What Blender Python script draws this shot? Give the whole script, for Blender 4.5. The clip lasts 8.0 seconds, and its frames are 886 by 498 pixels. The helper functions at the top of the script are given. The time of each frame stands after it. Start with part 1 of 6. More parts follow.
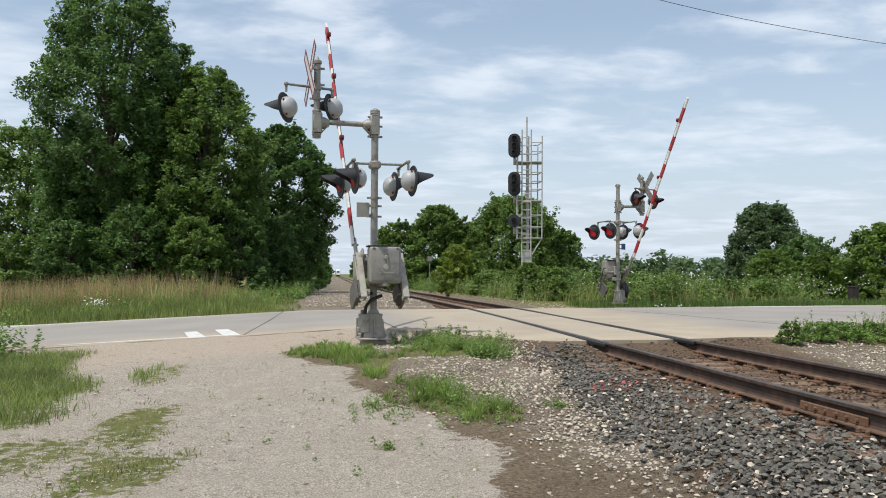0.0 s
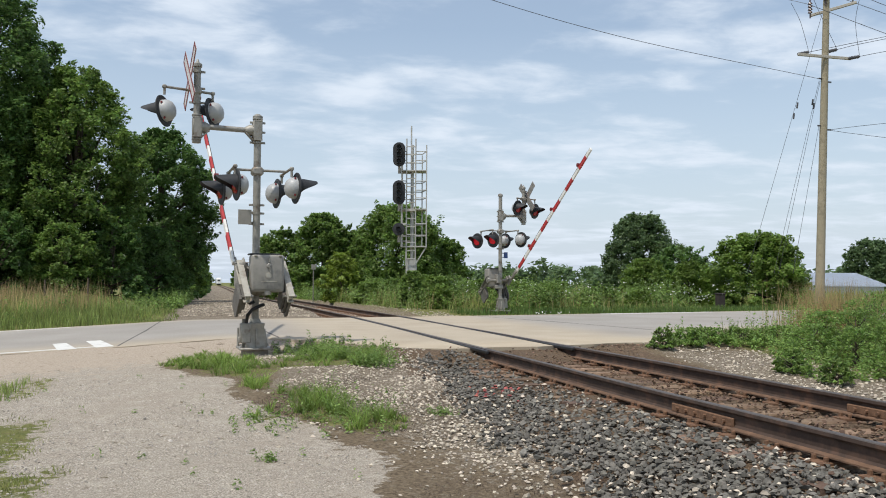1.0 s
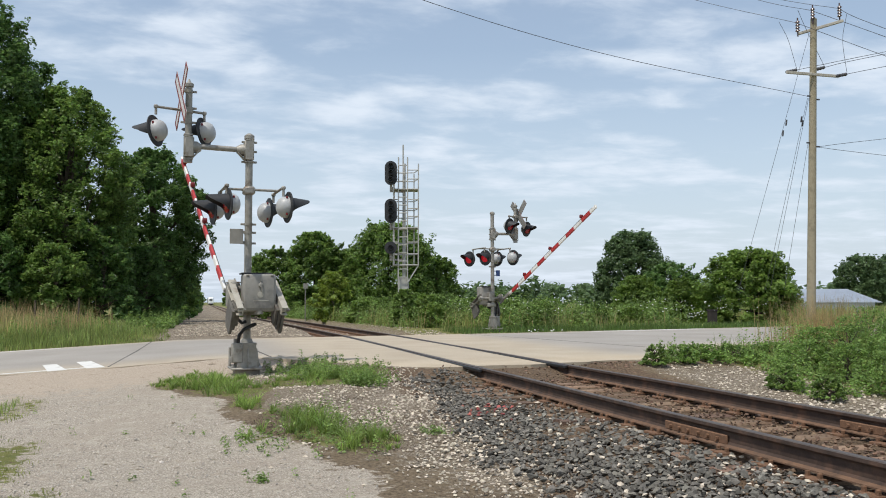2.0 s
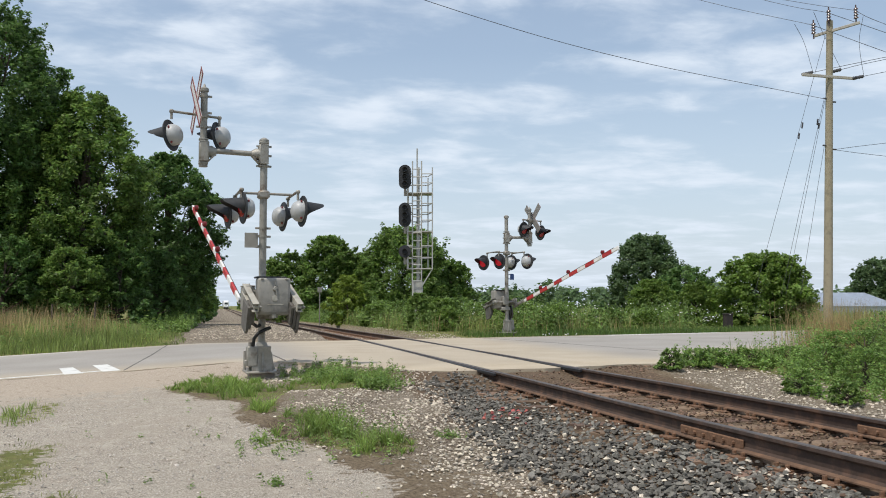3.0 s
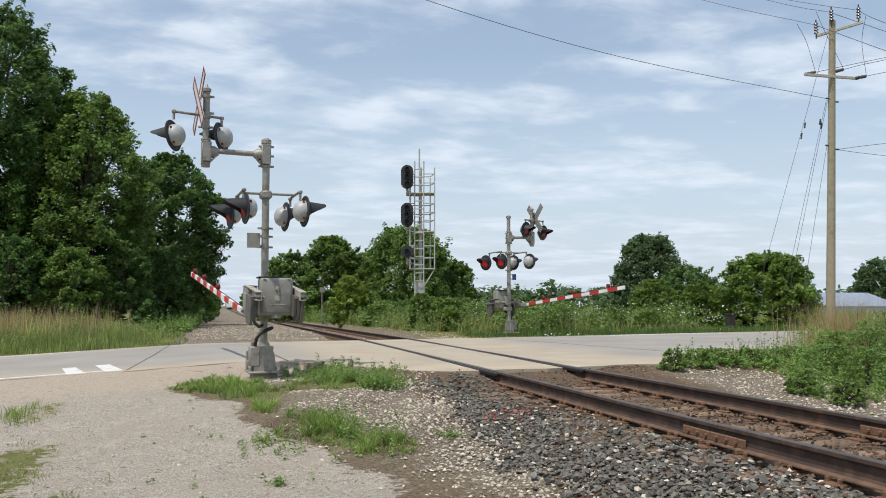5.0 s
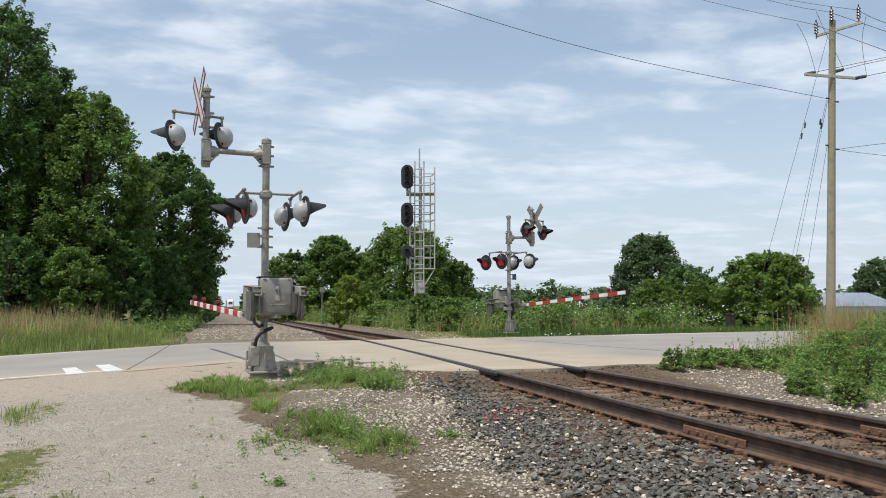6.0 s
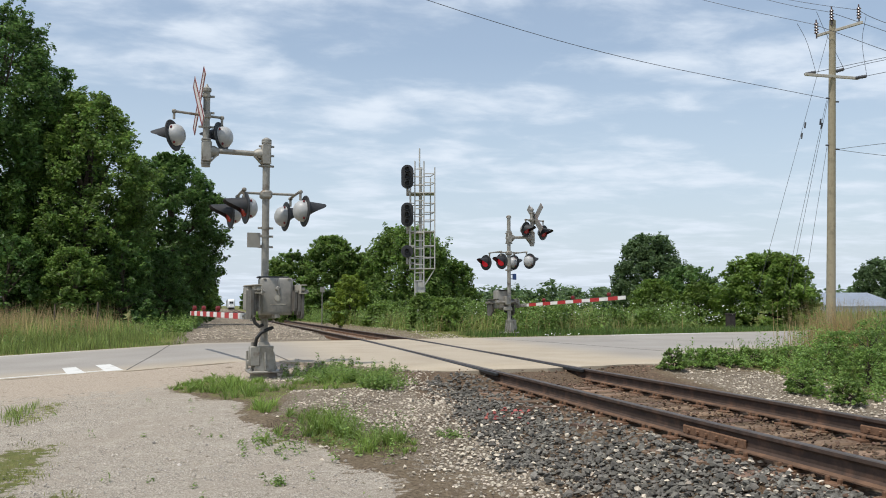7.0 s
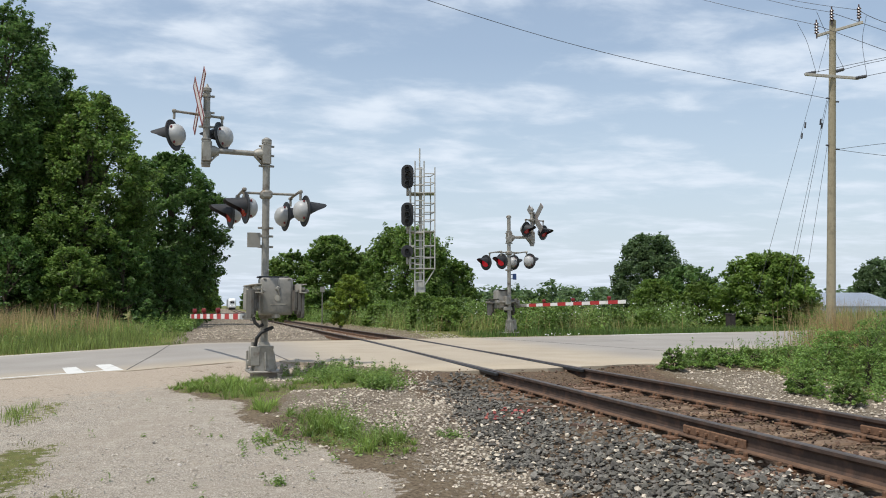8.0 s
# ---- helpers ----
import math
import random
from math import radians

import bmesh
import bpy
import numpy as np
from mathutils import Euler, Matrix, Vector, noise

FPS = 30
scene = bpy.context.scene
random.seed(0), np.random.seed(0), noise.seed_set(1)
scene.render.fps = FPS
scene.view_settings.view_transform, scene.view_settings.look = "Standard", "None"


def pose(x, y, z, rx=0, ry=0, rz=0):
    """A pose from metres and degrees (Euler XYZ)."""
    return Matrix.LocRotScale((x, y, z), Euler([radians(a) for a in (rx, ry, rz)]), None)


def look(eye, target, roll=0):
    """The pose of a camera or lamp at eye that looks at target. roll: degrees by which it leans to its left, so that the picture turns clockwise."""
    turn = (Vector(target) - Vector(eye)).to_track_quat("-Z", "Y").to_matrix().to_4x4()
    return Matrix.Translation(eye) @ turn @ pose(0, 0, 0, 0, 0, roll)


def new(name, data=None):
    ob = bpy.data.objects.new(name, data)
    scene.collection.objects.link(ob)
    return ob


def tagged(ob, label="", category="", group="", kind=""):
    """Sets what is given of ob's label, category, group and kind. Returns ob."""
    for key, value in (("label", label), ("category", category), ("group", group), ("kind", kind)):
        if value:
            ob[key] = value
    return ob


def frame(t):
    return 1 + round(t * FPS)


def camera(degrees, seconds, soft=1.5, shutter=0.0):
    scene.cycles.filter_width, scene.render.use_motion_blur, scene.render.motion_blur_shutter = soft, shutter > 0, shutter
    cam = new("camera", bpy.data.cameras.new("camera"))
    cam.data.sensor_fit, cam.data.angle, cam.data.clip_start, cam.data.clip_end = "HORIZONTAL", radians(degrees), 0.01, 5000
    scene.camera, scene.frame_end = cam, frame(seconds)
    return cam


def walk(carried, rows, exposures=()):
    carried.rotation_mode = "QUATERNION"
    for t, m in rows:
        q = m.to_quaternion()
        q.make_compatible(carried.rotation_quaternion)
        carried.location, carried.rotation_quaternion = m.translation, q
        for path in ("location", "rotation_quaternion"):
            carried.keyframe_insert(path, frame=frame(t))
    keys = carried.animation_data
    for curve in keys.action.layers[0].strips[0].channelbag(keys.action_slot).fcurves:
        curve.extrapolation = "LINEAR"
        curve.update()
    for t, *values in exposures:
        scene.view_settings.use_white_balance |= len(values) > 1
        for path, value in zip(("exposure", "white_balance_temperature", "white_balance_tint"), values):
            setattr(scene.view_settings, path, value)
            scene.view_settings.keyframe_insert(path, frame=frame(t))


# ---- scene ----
cam = camera(53.7, 8.0, 1.0)
EYE = (0.0, 0.0, 1.0)
# time, yaw, pitch, roll: a hand-held pan to the right that settles
TURNS = [(0.0, -7.30, 1.67, -0.41), (0.5, -11.43, 1.87, -0.31), (1.0, -14.85, 2.26, -0.30), (1.2, -15.55, 2.88, -0.18),
         (1.8, -15.45, 3.42, 0.0), (2.5, -14.89, 3.62, 0.04), (3.0, -14.43, 3.70, 0.03), (3.5, -14.32, 3.70, 0.025), (4.0, -14.30, 3.71, 0.03),
         (6.0, -14.28, 3.70, 0.02), (8.0, -14.27, 3.69, 0.0)]
walk(cam, [(t, pose(*EYE, 90 + p, r, y)) for t, y, p, r in TURNS])
scene.view_settings.exposure = 0.0

# ---- sky and sun ----
world = bpy.data.worlds.new("sky")
scene.world = world
world.use_nodes = True
wt = world.node_tree
wt.nodes.clear()


def wnode(kind, operation="", interpolation_type="", data_type=""):
    n = wt.nodes.new(kind)
    if operation:
        n.operation = operation
    if interpolation_type:
        n.interpolation_type = interpolation_type
    if data_type:
        n.data_type = data_type
    return n


SUN_EL, SUN_AZ = 64.0, -125.0   # azimuth clockwise from +y
sky = wnode("ShaderNodeTexSky")
sky.sky_type, sky.sun_disc = "NISHITA", False
sky.sun_elevation, sky.sun_rotation = radians(SUN_EL), radians(SUN_AZ)
sky.air_density, sky.dust_density, sky.ozone_density = 1.2, 1.2, 1.4
coord = wnode("ShaderNodeTexCoord")
sep = wnode("ShaderNodeSeparateXYZ")
wt.links.new(coord.outputs["Generated"], sep.inputs[0])
# project the view direction on a cloud deck: (x, y) / (z + 0.12)
zadd = wnode("ShaderNodeMath", operation="MAXIMUM")
zadd.inputs[1].default_value = 0.0
wt.links.new(sep.outputs[2], zadd.inputs[0])
zoff = wnode("ShaderNodeMath", operation="ADD")
zoff.inputs[1].default_value = 0.10
wt.links.new(zadd.outputs[0], zoff.inputs[0])
dx = wnode("ShaderNodeMath", operation="DIVIDE")
dy = wnode("ShaderNodeMath", operation="DIVIDE")
wt.links.new(sep.outputs[0], dx.inputs[0])
wt.links.new(sep.outputs[1], dy.inputs[0])
wt.links.new(zoff.outputs[0], dx.inputs[1])
wt.links.new(zoff.outputs[0], dy.inputs[1])
deck = wnode("ShaderNodeCombineXYZ")
wt.links.new(dx.outputs[0], deck.inputs[0])
wt.links.new(dy.outputs[0], deck.inputs[1])


def cloud_noise(scale, detail, rough, dist, offset):
    mp = wnode("ShaderNodeMapping")
    mp.inputs["Location"].default_value = offset
    mp.inputs["Rotation"].default_value = (0, 0, radians(20))
    mp.inputs["Scale"].default_value = (1.0, 1.25, 1.0)
    wt.links.new(deck.outputs[0], mp.inputs[0])
    n = wnode("ShaderNodeTexNoise")
    n.inputs["Scale"].default_value, n.inputs["Detail"].default_value = scale, detail
    n.inputs["Roughness"].default_value, n.inputs["Distortion"].default_value = rough, dist
    wt.links.new(mp.outputs[0], n.inputs["Vector"])
    return n


def wmath(op, a, b):
    n = wnode("ShaderNodeMath", operation=op)
    for i, v in enumerate((a, b)):
        if isinstance(v, (int, float)):
            n.inputs[i].default_value = v
        else:
            wt.links.new(v, n.inputs[i])
    return n.outputs[0]


big = cloud_noise(1.15, 6.0, 0.5, 0.12, (3.1, 1.7, 0))
small = cloud_noise(3.6, 8.0, 0.58, 0.25, (0.4, 5.2, 0))
mixed = wmath("ADD", wmath("MULTIPLY", big.outputs[0], 0.65), wmath("MULTIPLY", small.outputs[0], 0.35))
ramp = wnode("ShaderNodeMapRange", interpolation_type="SMOOTHSTEP")
ramp.inputs["From Min"].default_value, ramp.inputs["From Max"].default_value = 0.45, 0.65
ramp.inputs["To Min"].default_value, ramp.inputs["To Max"].default_value = 0.14, 0.95
wt.links.new(mixed, ramp.inputs["Value"])
# haze towards the horizon
haze = wnode("ShaderNodeMapRange")
haze.inputs["From Min"].default_value, haze.inputs["From Max"].default_value = 0.0, 0.28
haze.inputs["To Min"].default_value, haze.inputs["To Max"].default_value = 0.85, 0.15
wt.links.new(zadd.outputs[0], haze.inputs["Value"])
veil = wnode("ShaderNodeMix", data_type="RGBA")
wt.links.new(haze.outputs[0], veil.inputs[0])
wt.links.new(sky.outputs[0], veil.inputs[6])
veil.inputs[7].default_value = (4.75, 5.6, 6.75, 1)
mix = wnode("ShaderNodeMix", data_type="RGBA")
wt.links.new(ramp.outputs[0], mix.inputs[0])
wt.links.new(veil.outputs[2], mix.inputs[6])
mix.inputs[7].default_value = (6.1, 6.75, 7.6, 1)
bg = wnode("ShaderNodeBackground")
bg.inputs["Strength"].default_value = 0.128
wt.links.new(mix.outputs[2], bg.inputs[0])
wt.links.new(bg.outputs[0], wnode("ShaderNodeOutputWorld").inputs[0])

sun = new("sun", bpy.data.lights.new("sun", "SUN"))
sun.data.energy, sun.data.angle, sun.data.color = 3.35, radians(0.9), (1.0, 0.95, 0.87)
SUN_DIR = Vector((math.sin(radians(SUN_AZ)) * math.cos(radians(SUN_EL)), math.cos(radians(SUN_AZ)) * math.cos(radians(SUN_EL)), math.sin(radians(SUN_EL))))
sun.matrix_basis = look((0, 0, 50), Vector((0, 0, 50)) - SUN_DIR)


# ---- materials ----
def material(name, color, rough=0.8, metal=0.0, vary=0.25, scale=8.0, stain=None, stain_scale=1.2, stain_amount=0.5, bump=0.0, bump_scale=60.0,
             island=0.0, per_object=0.0, emit=None, transl=0.0, spec=0.5):
    """A painted, rusty, mineral or leafy surface: grain, stains at a second scale, relief, and random tone by piece."""
    m = bpy.data.materials.new(name)
    m.use_nodes = True
    nt = m.node_tree
    b = nt.nodes["Principled BSDF"]
    b.inputs["Roughness"].default_value, b.inputs["Metallic"].default_value = rough, metal
    b.inputs["Specular IOR Level"].default_value = spec
    L, N = nt.links.new, nt.nodes.new
    tc = N("ShaderNodeTexCoord")

    def noisy(s, d=5.0):
        n = N("ShaderNodeTexNoise")
        n.inputs["Scale"].default_value, n.inputs["Detail"].default_value, n.inputs["Roughness"].default_value = s, d, 0.62
        L(tc.outputs["Object"], n.inputs["Vector"])
        return n.outputs["Fac"]

    def mixer(fac, a, c):
        x = N("ShaderNodeMix")
        x.data_type = "RGBA"
        L(fac, x.inputs[0])
        for i, v in ((6, a), (7, c)):
            if isinstance(v, tuple):
                x.inputs[i].default_value = (*v[:3], 1)
            else:
                L(v, x.inputs[i])
        return x.outputs[2]

    def span(sock, lo, hi, a=0.0, c=1.0):
        r = N("ShaderNodeMapRange")
        for k, v in (("From Min", lo), ("From Max", hi), ("To Min", a), ("To Max", c)):
            r.inputs[k].default_value = v
        L(sock, r.inputs["Value"])
        return r.outputs[0]

    dark = tuple(c * (1 - vary) for c in color)
    light = tuple(min(1, c * (1 + vary)) for c in color)
    col = mixer(span(noisy(scale), 0.3, 0.7), dark, light)
    if stain:
        col = mixer(span(noisy(stain_scale, 8.0), 0.62 - 0.25 * stain_amount, 0.68, 0, 0.9), col, stain)
    for amount, node, out in ((island, "ShaderNodeNewGeometry", "Random Per Island"), (per_object, "ShaderNodeObjectInfo", "Random")):
        if amount:
            hv = N("ShaderNodeHueSaturation")
            r = N(node).outputs[out]
            L(span(r, 0, 1, 1 - amount, 1 + amount), hv.inputs["Value"])
            w = N("ShaderNodeMath")
            w.operation = "MULTIPLY"
            w.inputs[1].default_value = 7.3
            L(r, w.inputs[0])
            fr = N("ShaderNodeMath")
            fr.operation = "FRACT"
            L(w.outputs[0], fr.inputs[0])
            L(span(fr.outputs[0], 0, 1, 0.5 - 0.03 * amount, 0.5 + 0.03 * amount), hv.inputs["Hue"])
            L(col, hv.inputs["Color"])
            col = hv.outputs[0]
    L(col, b.inputs["Base Color"])
    if bump:
        bp = N("ShaderNodeBump")
        bp.inputs["Strength"].default_value, bp.inputs["Distance"].default_value = bump, 0.02
        L(noisy(bump_scale, 6.0), bp.inputs["Height"])
        L(bp.outputs[0], b.inputs["Normal"])
    if emit:
        b.inputs["Emission Color"].default_value, b.inputs["Emission Strength"].default_value = (*emit[:3], 1), emit[3]
    if transl:
        tr = N("ShaderNodeBsdfTranslucent")
        L(col, tr.inputs["Color"])
        ms = N("ShaderNodeMixShader")
        ms.inputs[0].default_value = transl
        L(b.outputs[0], ms.inputs[1])
        L(tr.outputs[0], ms.inputs[2])
        L(ms.outputs[0], nt.nodes["Material Output"].inputs["Surface"])
    return m


def leaf(name, color, island=0.35, transl=0.46):
    return material(name, color, rough=0.45, vary=0.34, scale=0.7, island=island, transl=transl, spec=0.42)


GALV = material("galvanised_steel", (0.30, 0.285, 0.25), rough=0.55, metal=0.35, vary=0.15, scale=14, stain=(0.15, 0.105, 0.07), stain_scale=5, stain_amount=0.35, bump=0.15, bump_scale=40)
WEIGHT = material("dark_cast_iron", (0.13, 0.122, 0.108), rough=0.75, metal=0.2, vary=0.25, scale=6, stain=(0.09, 0.07, 0.055), stain_scale=4, stain_amount=0.4, bump=0.3)
GALV_BOX = material("weathered_aluminium", (0.30, 0.283, 0.25), rough=0.6, metal=0.25, vary=0.12, scale=5, stain=(0.17, 0.165, 0.155), stain_scale=3, stain_amount=0.3, bump=0.08)
LAMP_BACK = material("pale_grey_lamp_paint", (0.40, 0.405, 0.40), rough=0.45, vary=0.08, scale=6, stain=(0.38, 0.37, 0.35), stain_scale=6, stain_amount=0.15)
BLACK = material("faded_black_paint", (0.022, 0.023, 0.025), rough=0.6, vary=0.3, scale=10)
RED_LENS = material("red_lens", (0.22, 0.008, 0.012), rough=0.2, vary=0.1, emit=(1.0, 0.02, 0.03, 0.03))
RED_LIT = material("lit_red_lens", (0.36, 0.01, 0.015), rough=0.2, vary=0.1, emit=(1.0, 0.03, 0.06, 0.2))
TOWER_ALU = material("dull_aluminium", (0.46, 0.45, 0.41), rough=0.5, metal=0.25, vary=0.12, scale=8, stain=(0.28, 0.25, 0.2), stain_amount=0.2)
ARM_WHITE = material("gate_arm_white", (0.72, 0.71, 0.67), rough=0.5, vary=0.06, scale=5, stain=(0.5, 0.48, 0.42), stain_amount=0.1)
ARM_RED = material("gate_arm_red", (0.42, 0.035, 0.035), rough=0.5, vary=0.15, scale=6)
SIGN_WHITE = material("sign_white", (0.6, 0.58, 0.56), rough=0.5, vary=0.08, stain=(0.4, 0.33, 0.3), stain_amount=0.2)
SIGN_BACK = material("bare_sign_back", (0.24, 0.23, 0.21), rough=0.6, metal=0.2, vary=0.15)
SIGN_RED = material("sign_red_border", (0.20, 0.045, 0.04), rough=0.5, vary=0.2)
LEVER = material("lever_pale_paint", (0.38, 0.355, 0.30), rough=0.6, vary=0.14, stain=(0.24, 0.2, 0.16), stain_amount=0.35, stain_scale=6)
BLUE = material("blue_sign", (0.02, 0.05, 0.16), rough=0.4)
# black of cable sheaths, and of the strips that imitate shaded flangeway gaps
SHEATH_AND_GAP_BLACK = material("black_cable_sheath_and_gap_shade", (0.015, 0.015, 0.016), rough=0.55)
RAIL_RUST = material("rail_rust", (0.058, 0.036, 0.026), rough=0.8, metal=0.1, vary=0.45, scale=6, stain=(0.125, 0.068, 0.042), stain_scale=3, stain_amount=0.4, bump=0.2)
RAIL_FOOT = material("rust_dusted_rail_foot", (0.15, 0.085, 0.05), rough=0.9, vary=0.4, scale=7, stain=(0.08, 0.05, 0.035), stain_scale=2.5, stain_amount=0.6, bump=0.35)
RAIL_HEAD = material("worn_rail_head", (0.10, 0.082, 0.07), rough=0.55, metal=0.4, vary=0.2, scale=3, stain=(0.07, 0.04, 0.03), stain_scale=5, stain_amount=0.3)
RUST_LIGHT = material("orange_rust", (0.17, 0.092, 0.052), rough=0.85, metal=0.1, vary=0.35, scale=20, bump=0.3)
TIE_WOOD = material("weathered_tie_wood", (0.20, 0.132, 0.085), rough=0.9, vary=0.35, scale=5, stain=(0.13, 0.075, 0.05), stain_scale=2.2, stain_amount=0.6, bump=0.6, bump_scale=25, per_object=0.3)
BALLAST = material("dark_ballast_stone", (0.135, 0.125, 0.106), rough=0.92, vary=0.3, scale=18, island=0.5, bump=0.3, bump_scale=50)
BALLAST_LOOSE = material("loose_ballast_stone", (0.155, 0.145, 0.124), rough=0.92, vary=0.3, scale=18, per_object=0.5, bump=0.3, bump_scale=50)
BALLAST_RUSTY = material("rust_dusted_ballast", (0.150, 0.098, 0.063), rough=0.9, vary=0.3, scale=18, island=0.5, bump=0.3)
LIME = material("white_limestone_gravel", (0.50, 0.435, 0.345), rough=0.9, vary=0.2, scale=18, island=0.4, bump=0.3)
FAR_STONE = material("sandy_old_ballast", (0.42, 0.36, 0.28), rough=0.9, vary=0.25, scale=12, island=0.45)
GRIT = material("grey_grit", (0.44, 0.40, 0.35), rough=0.9, vary=0.2, scale=30, island=0.4)
PAINT = material("white_road_paint", (0.66, 0.65, 0.61), rough=0.7, vary=0.08, scale=6, stain=(0.45, 0.43, 0.39), stain_scale=4, stain_amount=0.25)
POLE_WOOD = material("weathered_pole_wood", (0.34, 0.295, 0.205), rough=0.9, vary=0.3, scale=3, stain=(0.22, 0.185, 0.125), stain_scale=3, stain_amount=0.5, bump=0.5, bump_scale=20)
WIRE = material("dull_cable", (0.06, 0.06, 0.065), rough=0.6)
INSUL = material("brown_insulator", (0.08, 0.05, 0.045), rough=0.25)
BARK = material("tree_bark", (0.09, 0.07, 0.052), rough=0.95, vary=0.35, scale=6, bump=0.7, bump_scale=14)
LEAF_DARK = leaf("dark_maple_leaves", (0.124, 0.215, 0.06), island=0.5, transl=0.55)
LEAF_MID = leaf("mid_green_leaves", (0.168, 0.262, 0.062), island=0.5, transl=0.55)
LEAF_BUSH = leaf("bush_leaves", (0.19, 0.29, 0.06), transl=0.52)
LEAF_SAPLING = leaf("yellow_green_leaves", (0.27, 0.36, 0.06), transl=0.52)
LEAF_FAR = leaf("hazy_far_leaves", (0.13, 0.20, 0.085), transl=0.52)
LEAF_WEED = leaf("weed_leaves", (0.20, 0.30, 0.075), island=0.4)
GRASS = leaf("green_grass", (0.245, 0.305, 0.088), island=0.45)
LEAF_BANK = leaf("feathery_bank_leaves", (0.23, 0.35, 0.09), island=0.45, transl=0.55)
GRASS_BRIGHT = leaf("bright_tufted_grass", (0.235, 0.335, 0.075), island=0.45)
GRASS_DARK = leaf("lush_grass", (0.125, 0.20, 0.05), island=0.4)
MEADOW = leaf("yellowing_meadow_grass", (0.31, 0.34, 0.115), island=0.45)
TURF = leaf("short_trodden_grass", (0.26, 0.29, 0.085), island=0.4)
STRAW = leaf("dry_seeding_grass", (0.47, 0.35, 0.17), island=0.35)
DRY = leaf("dead_brown_stalks", (0.14, 0.10, 0.075), island=0.4)
RED_STONE = material("red_marked_stone", (0.32, 0.09, 0.075), rough=0.9, vary=0.3, island=0.4)
SEAM = material("dark_pavement_joint", (0.10, 0.09, 0.08), rough=0.95, vary=0.3)
ARM_LAMP = material("dark_red_arm_lamp", (0.16, 0.012, 0.012), rough=0.35)
FLOWER = material("white_wild_flower", (0.7, 0.7, 0.66), rough=0.7)
TRAIN_WHITE = material("train_white_paint", (0.75, 0.76, 0.76), rough=0.35, vary=0.04)
TRAIN_GREY = material("train_grey", (0.18, 0.19, 0.2), rough=0.5)
GLASS_DARK = material("dark_windscreen", (0.02, 0.022, 0.025), rough=0.5, spec=0.2)
TRAIN_LIGHT = material("headlight", (0.9, 0.9, 0.85), emit=(1.0, 0.97, 0.9, 1.0))
ROOF_BLUE = material("pale_metal_roof", (0.50, 0.55, 0.62), rough=0.4, metal=0.1, vary=0.06, scale=2)
SHED_WALL = material("shed_cladding", (0.5, 0.52, 0.55), rough=0.6, vary=0.08)

# ---- mesh helpers ----


def add_mesh(name, verts, faces, mat, parent=None, label="", smooth=False, m=None):
    me = bpy.data.meshes.new(name)
    me.from_pydata([tuple(v) for v in verts] if not isinstance(verts, np.ndarray) else verts.tolist(), [], faces if isinstance(faces, list) else faces.tolist())
    if mat:
        me.materials.append(mat)
    if smooth:
        me.polygons.foreach_set("use_smooth", [True] * len(me.polygons))
    ob = new(name, me)
    if parent:
        ob.parent = parent
    if m is not None:
        ob.matrix_basis = m
    if label:
        ob["label"] = label
    return ob


def part(name, bm, mat, parent, label="", smooth=False, m=None):
    me = bpy.data.meshes.new(name)
    bm.normal_update()
    bm.to_mesh(me)
    bm.free()
    me.materials.append(mat)
    if smooth:
        for p in me.polygons:
            p.use_smooth = True
        me.set_sharp_from_angle(angle=radians(38))
    ob = new(name, me)
    if parent:
        ob.parent = parent
    if m is not None:
        ob.matrix_basis = m
    if label:
        ob["label"] = label
    return ob


def box(bm, sx, sy, sz, m=Matrix(), bevel=0.0, seg=1):
    """A box of that size round the origin of m, its edges rounded."""
    g = bmesh.ops.create_cube(bm, size=1.0, matrix=m @ Matrix.Diagonal((sx, sy, sz, 1)))
    if bevel:
        es = list({e for v in g["verts"] for e in v.link_edges})
        bmesh.ops.bevel(bm, geom=es, offset=bevel, segments=seg, affect="EDGES", profile=0.6)
    return bm


def rod(bm, a, b, r, r2=None, n=10):
    """A round bar from a to b."""
    a, b = Vector(a), Vector(b)
    d = b - a
    m = Matrix.Translation((a + b) / 2) @ d.to_track_quat("Z", "Y").to_matrix().to_4x4()
    bmesh.ops.create_cone(bm, cap_ends=True, segments=n, radius1=r, radius2=r if r2 is None else r2, depth=d.length, matrix=m)
    return bm


def tube(bm, pts, r, n=8):
    """A bent round bar along points."""
    pts = [Vector(p) for p in pts]
    rings = []
    for i, p in enumerate(pts):
        d = (pts[min(i + 1, len(pts) - 1)] - pts[max(i - 1, 0)]).normalized()
        q = d.to_track_quat("Z", "Y")
        rr = r[i] if isinstance(r, (list, tuple)) else r
        rings.append([bm.verts.new(p + q @ Vector((rr * math.cos(2 * math.pi * k / n), rr * math.sin(2 * math.pi * k / n), 0))) for k in range(n)])
    for u, w in zip(rings, rings[1:]):
        for k in range(n):
            bm.faces.new((u[k], u[(k + 1) % n], w[(k + 1) % n], w[k]))
    bm.faces.new(rings[0][::-1])
    bm.faces.new(rings[-1])
    return bm


def lathe(bm, prof, m=Matrix(), n=24):
    """A turned body about m's z, from (radius, height) pairs."""
    rings = []
    for r, z in prof:
        rings.append([bm.verts.new(m @ Vector((r * math.cos(2 * math.pi * k / n), r * math.sin(2 * math.pi * k / n), z))) for k in range(n)])
    for u, w in zip(rings, rings[1:]):
        for k in range(n):
            bm.faces.new((u[k], u[(k + 1) % n], w[(k + 1) % n], w[k]))
    bm.faces.new(rings[0][::-1])
    bm.faces.new(rings[-1])
    return bm


def B():
    return bmesh.new()


def thing(name, m, label, category, group="", kind=""):
    e = new(name)
    e.matrix_basis = m
    return tagged(e, label, category, group, kind)


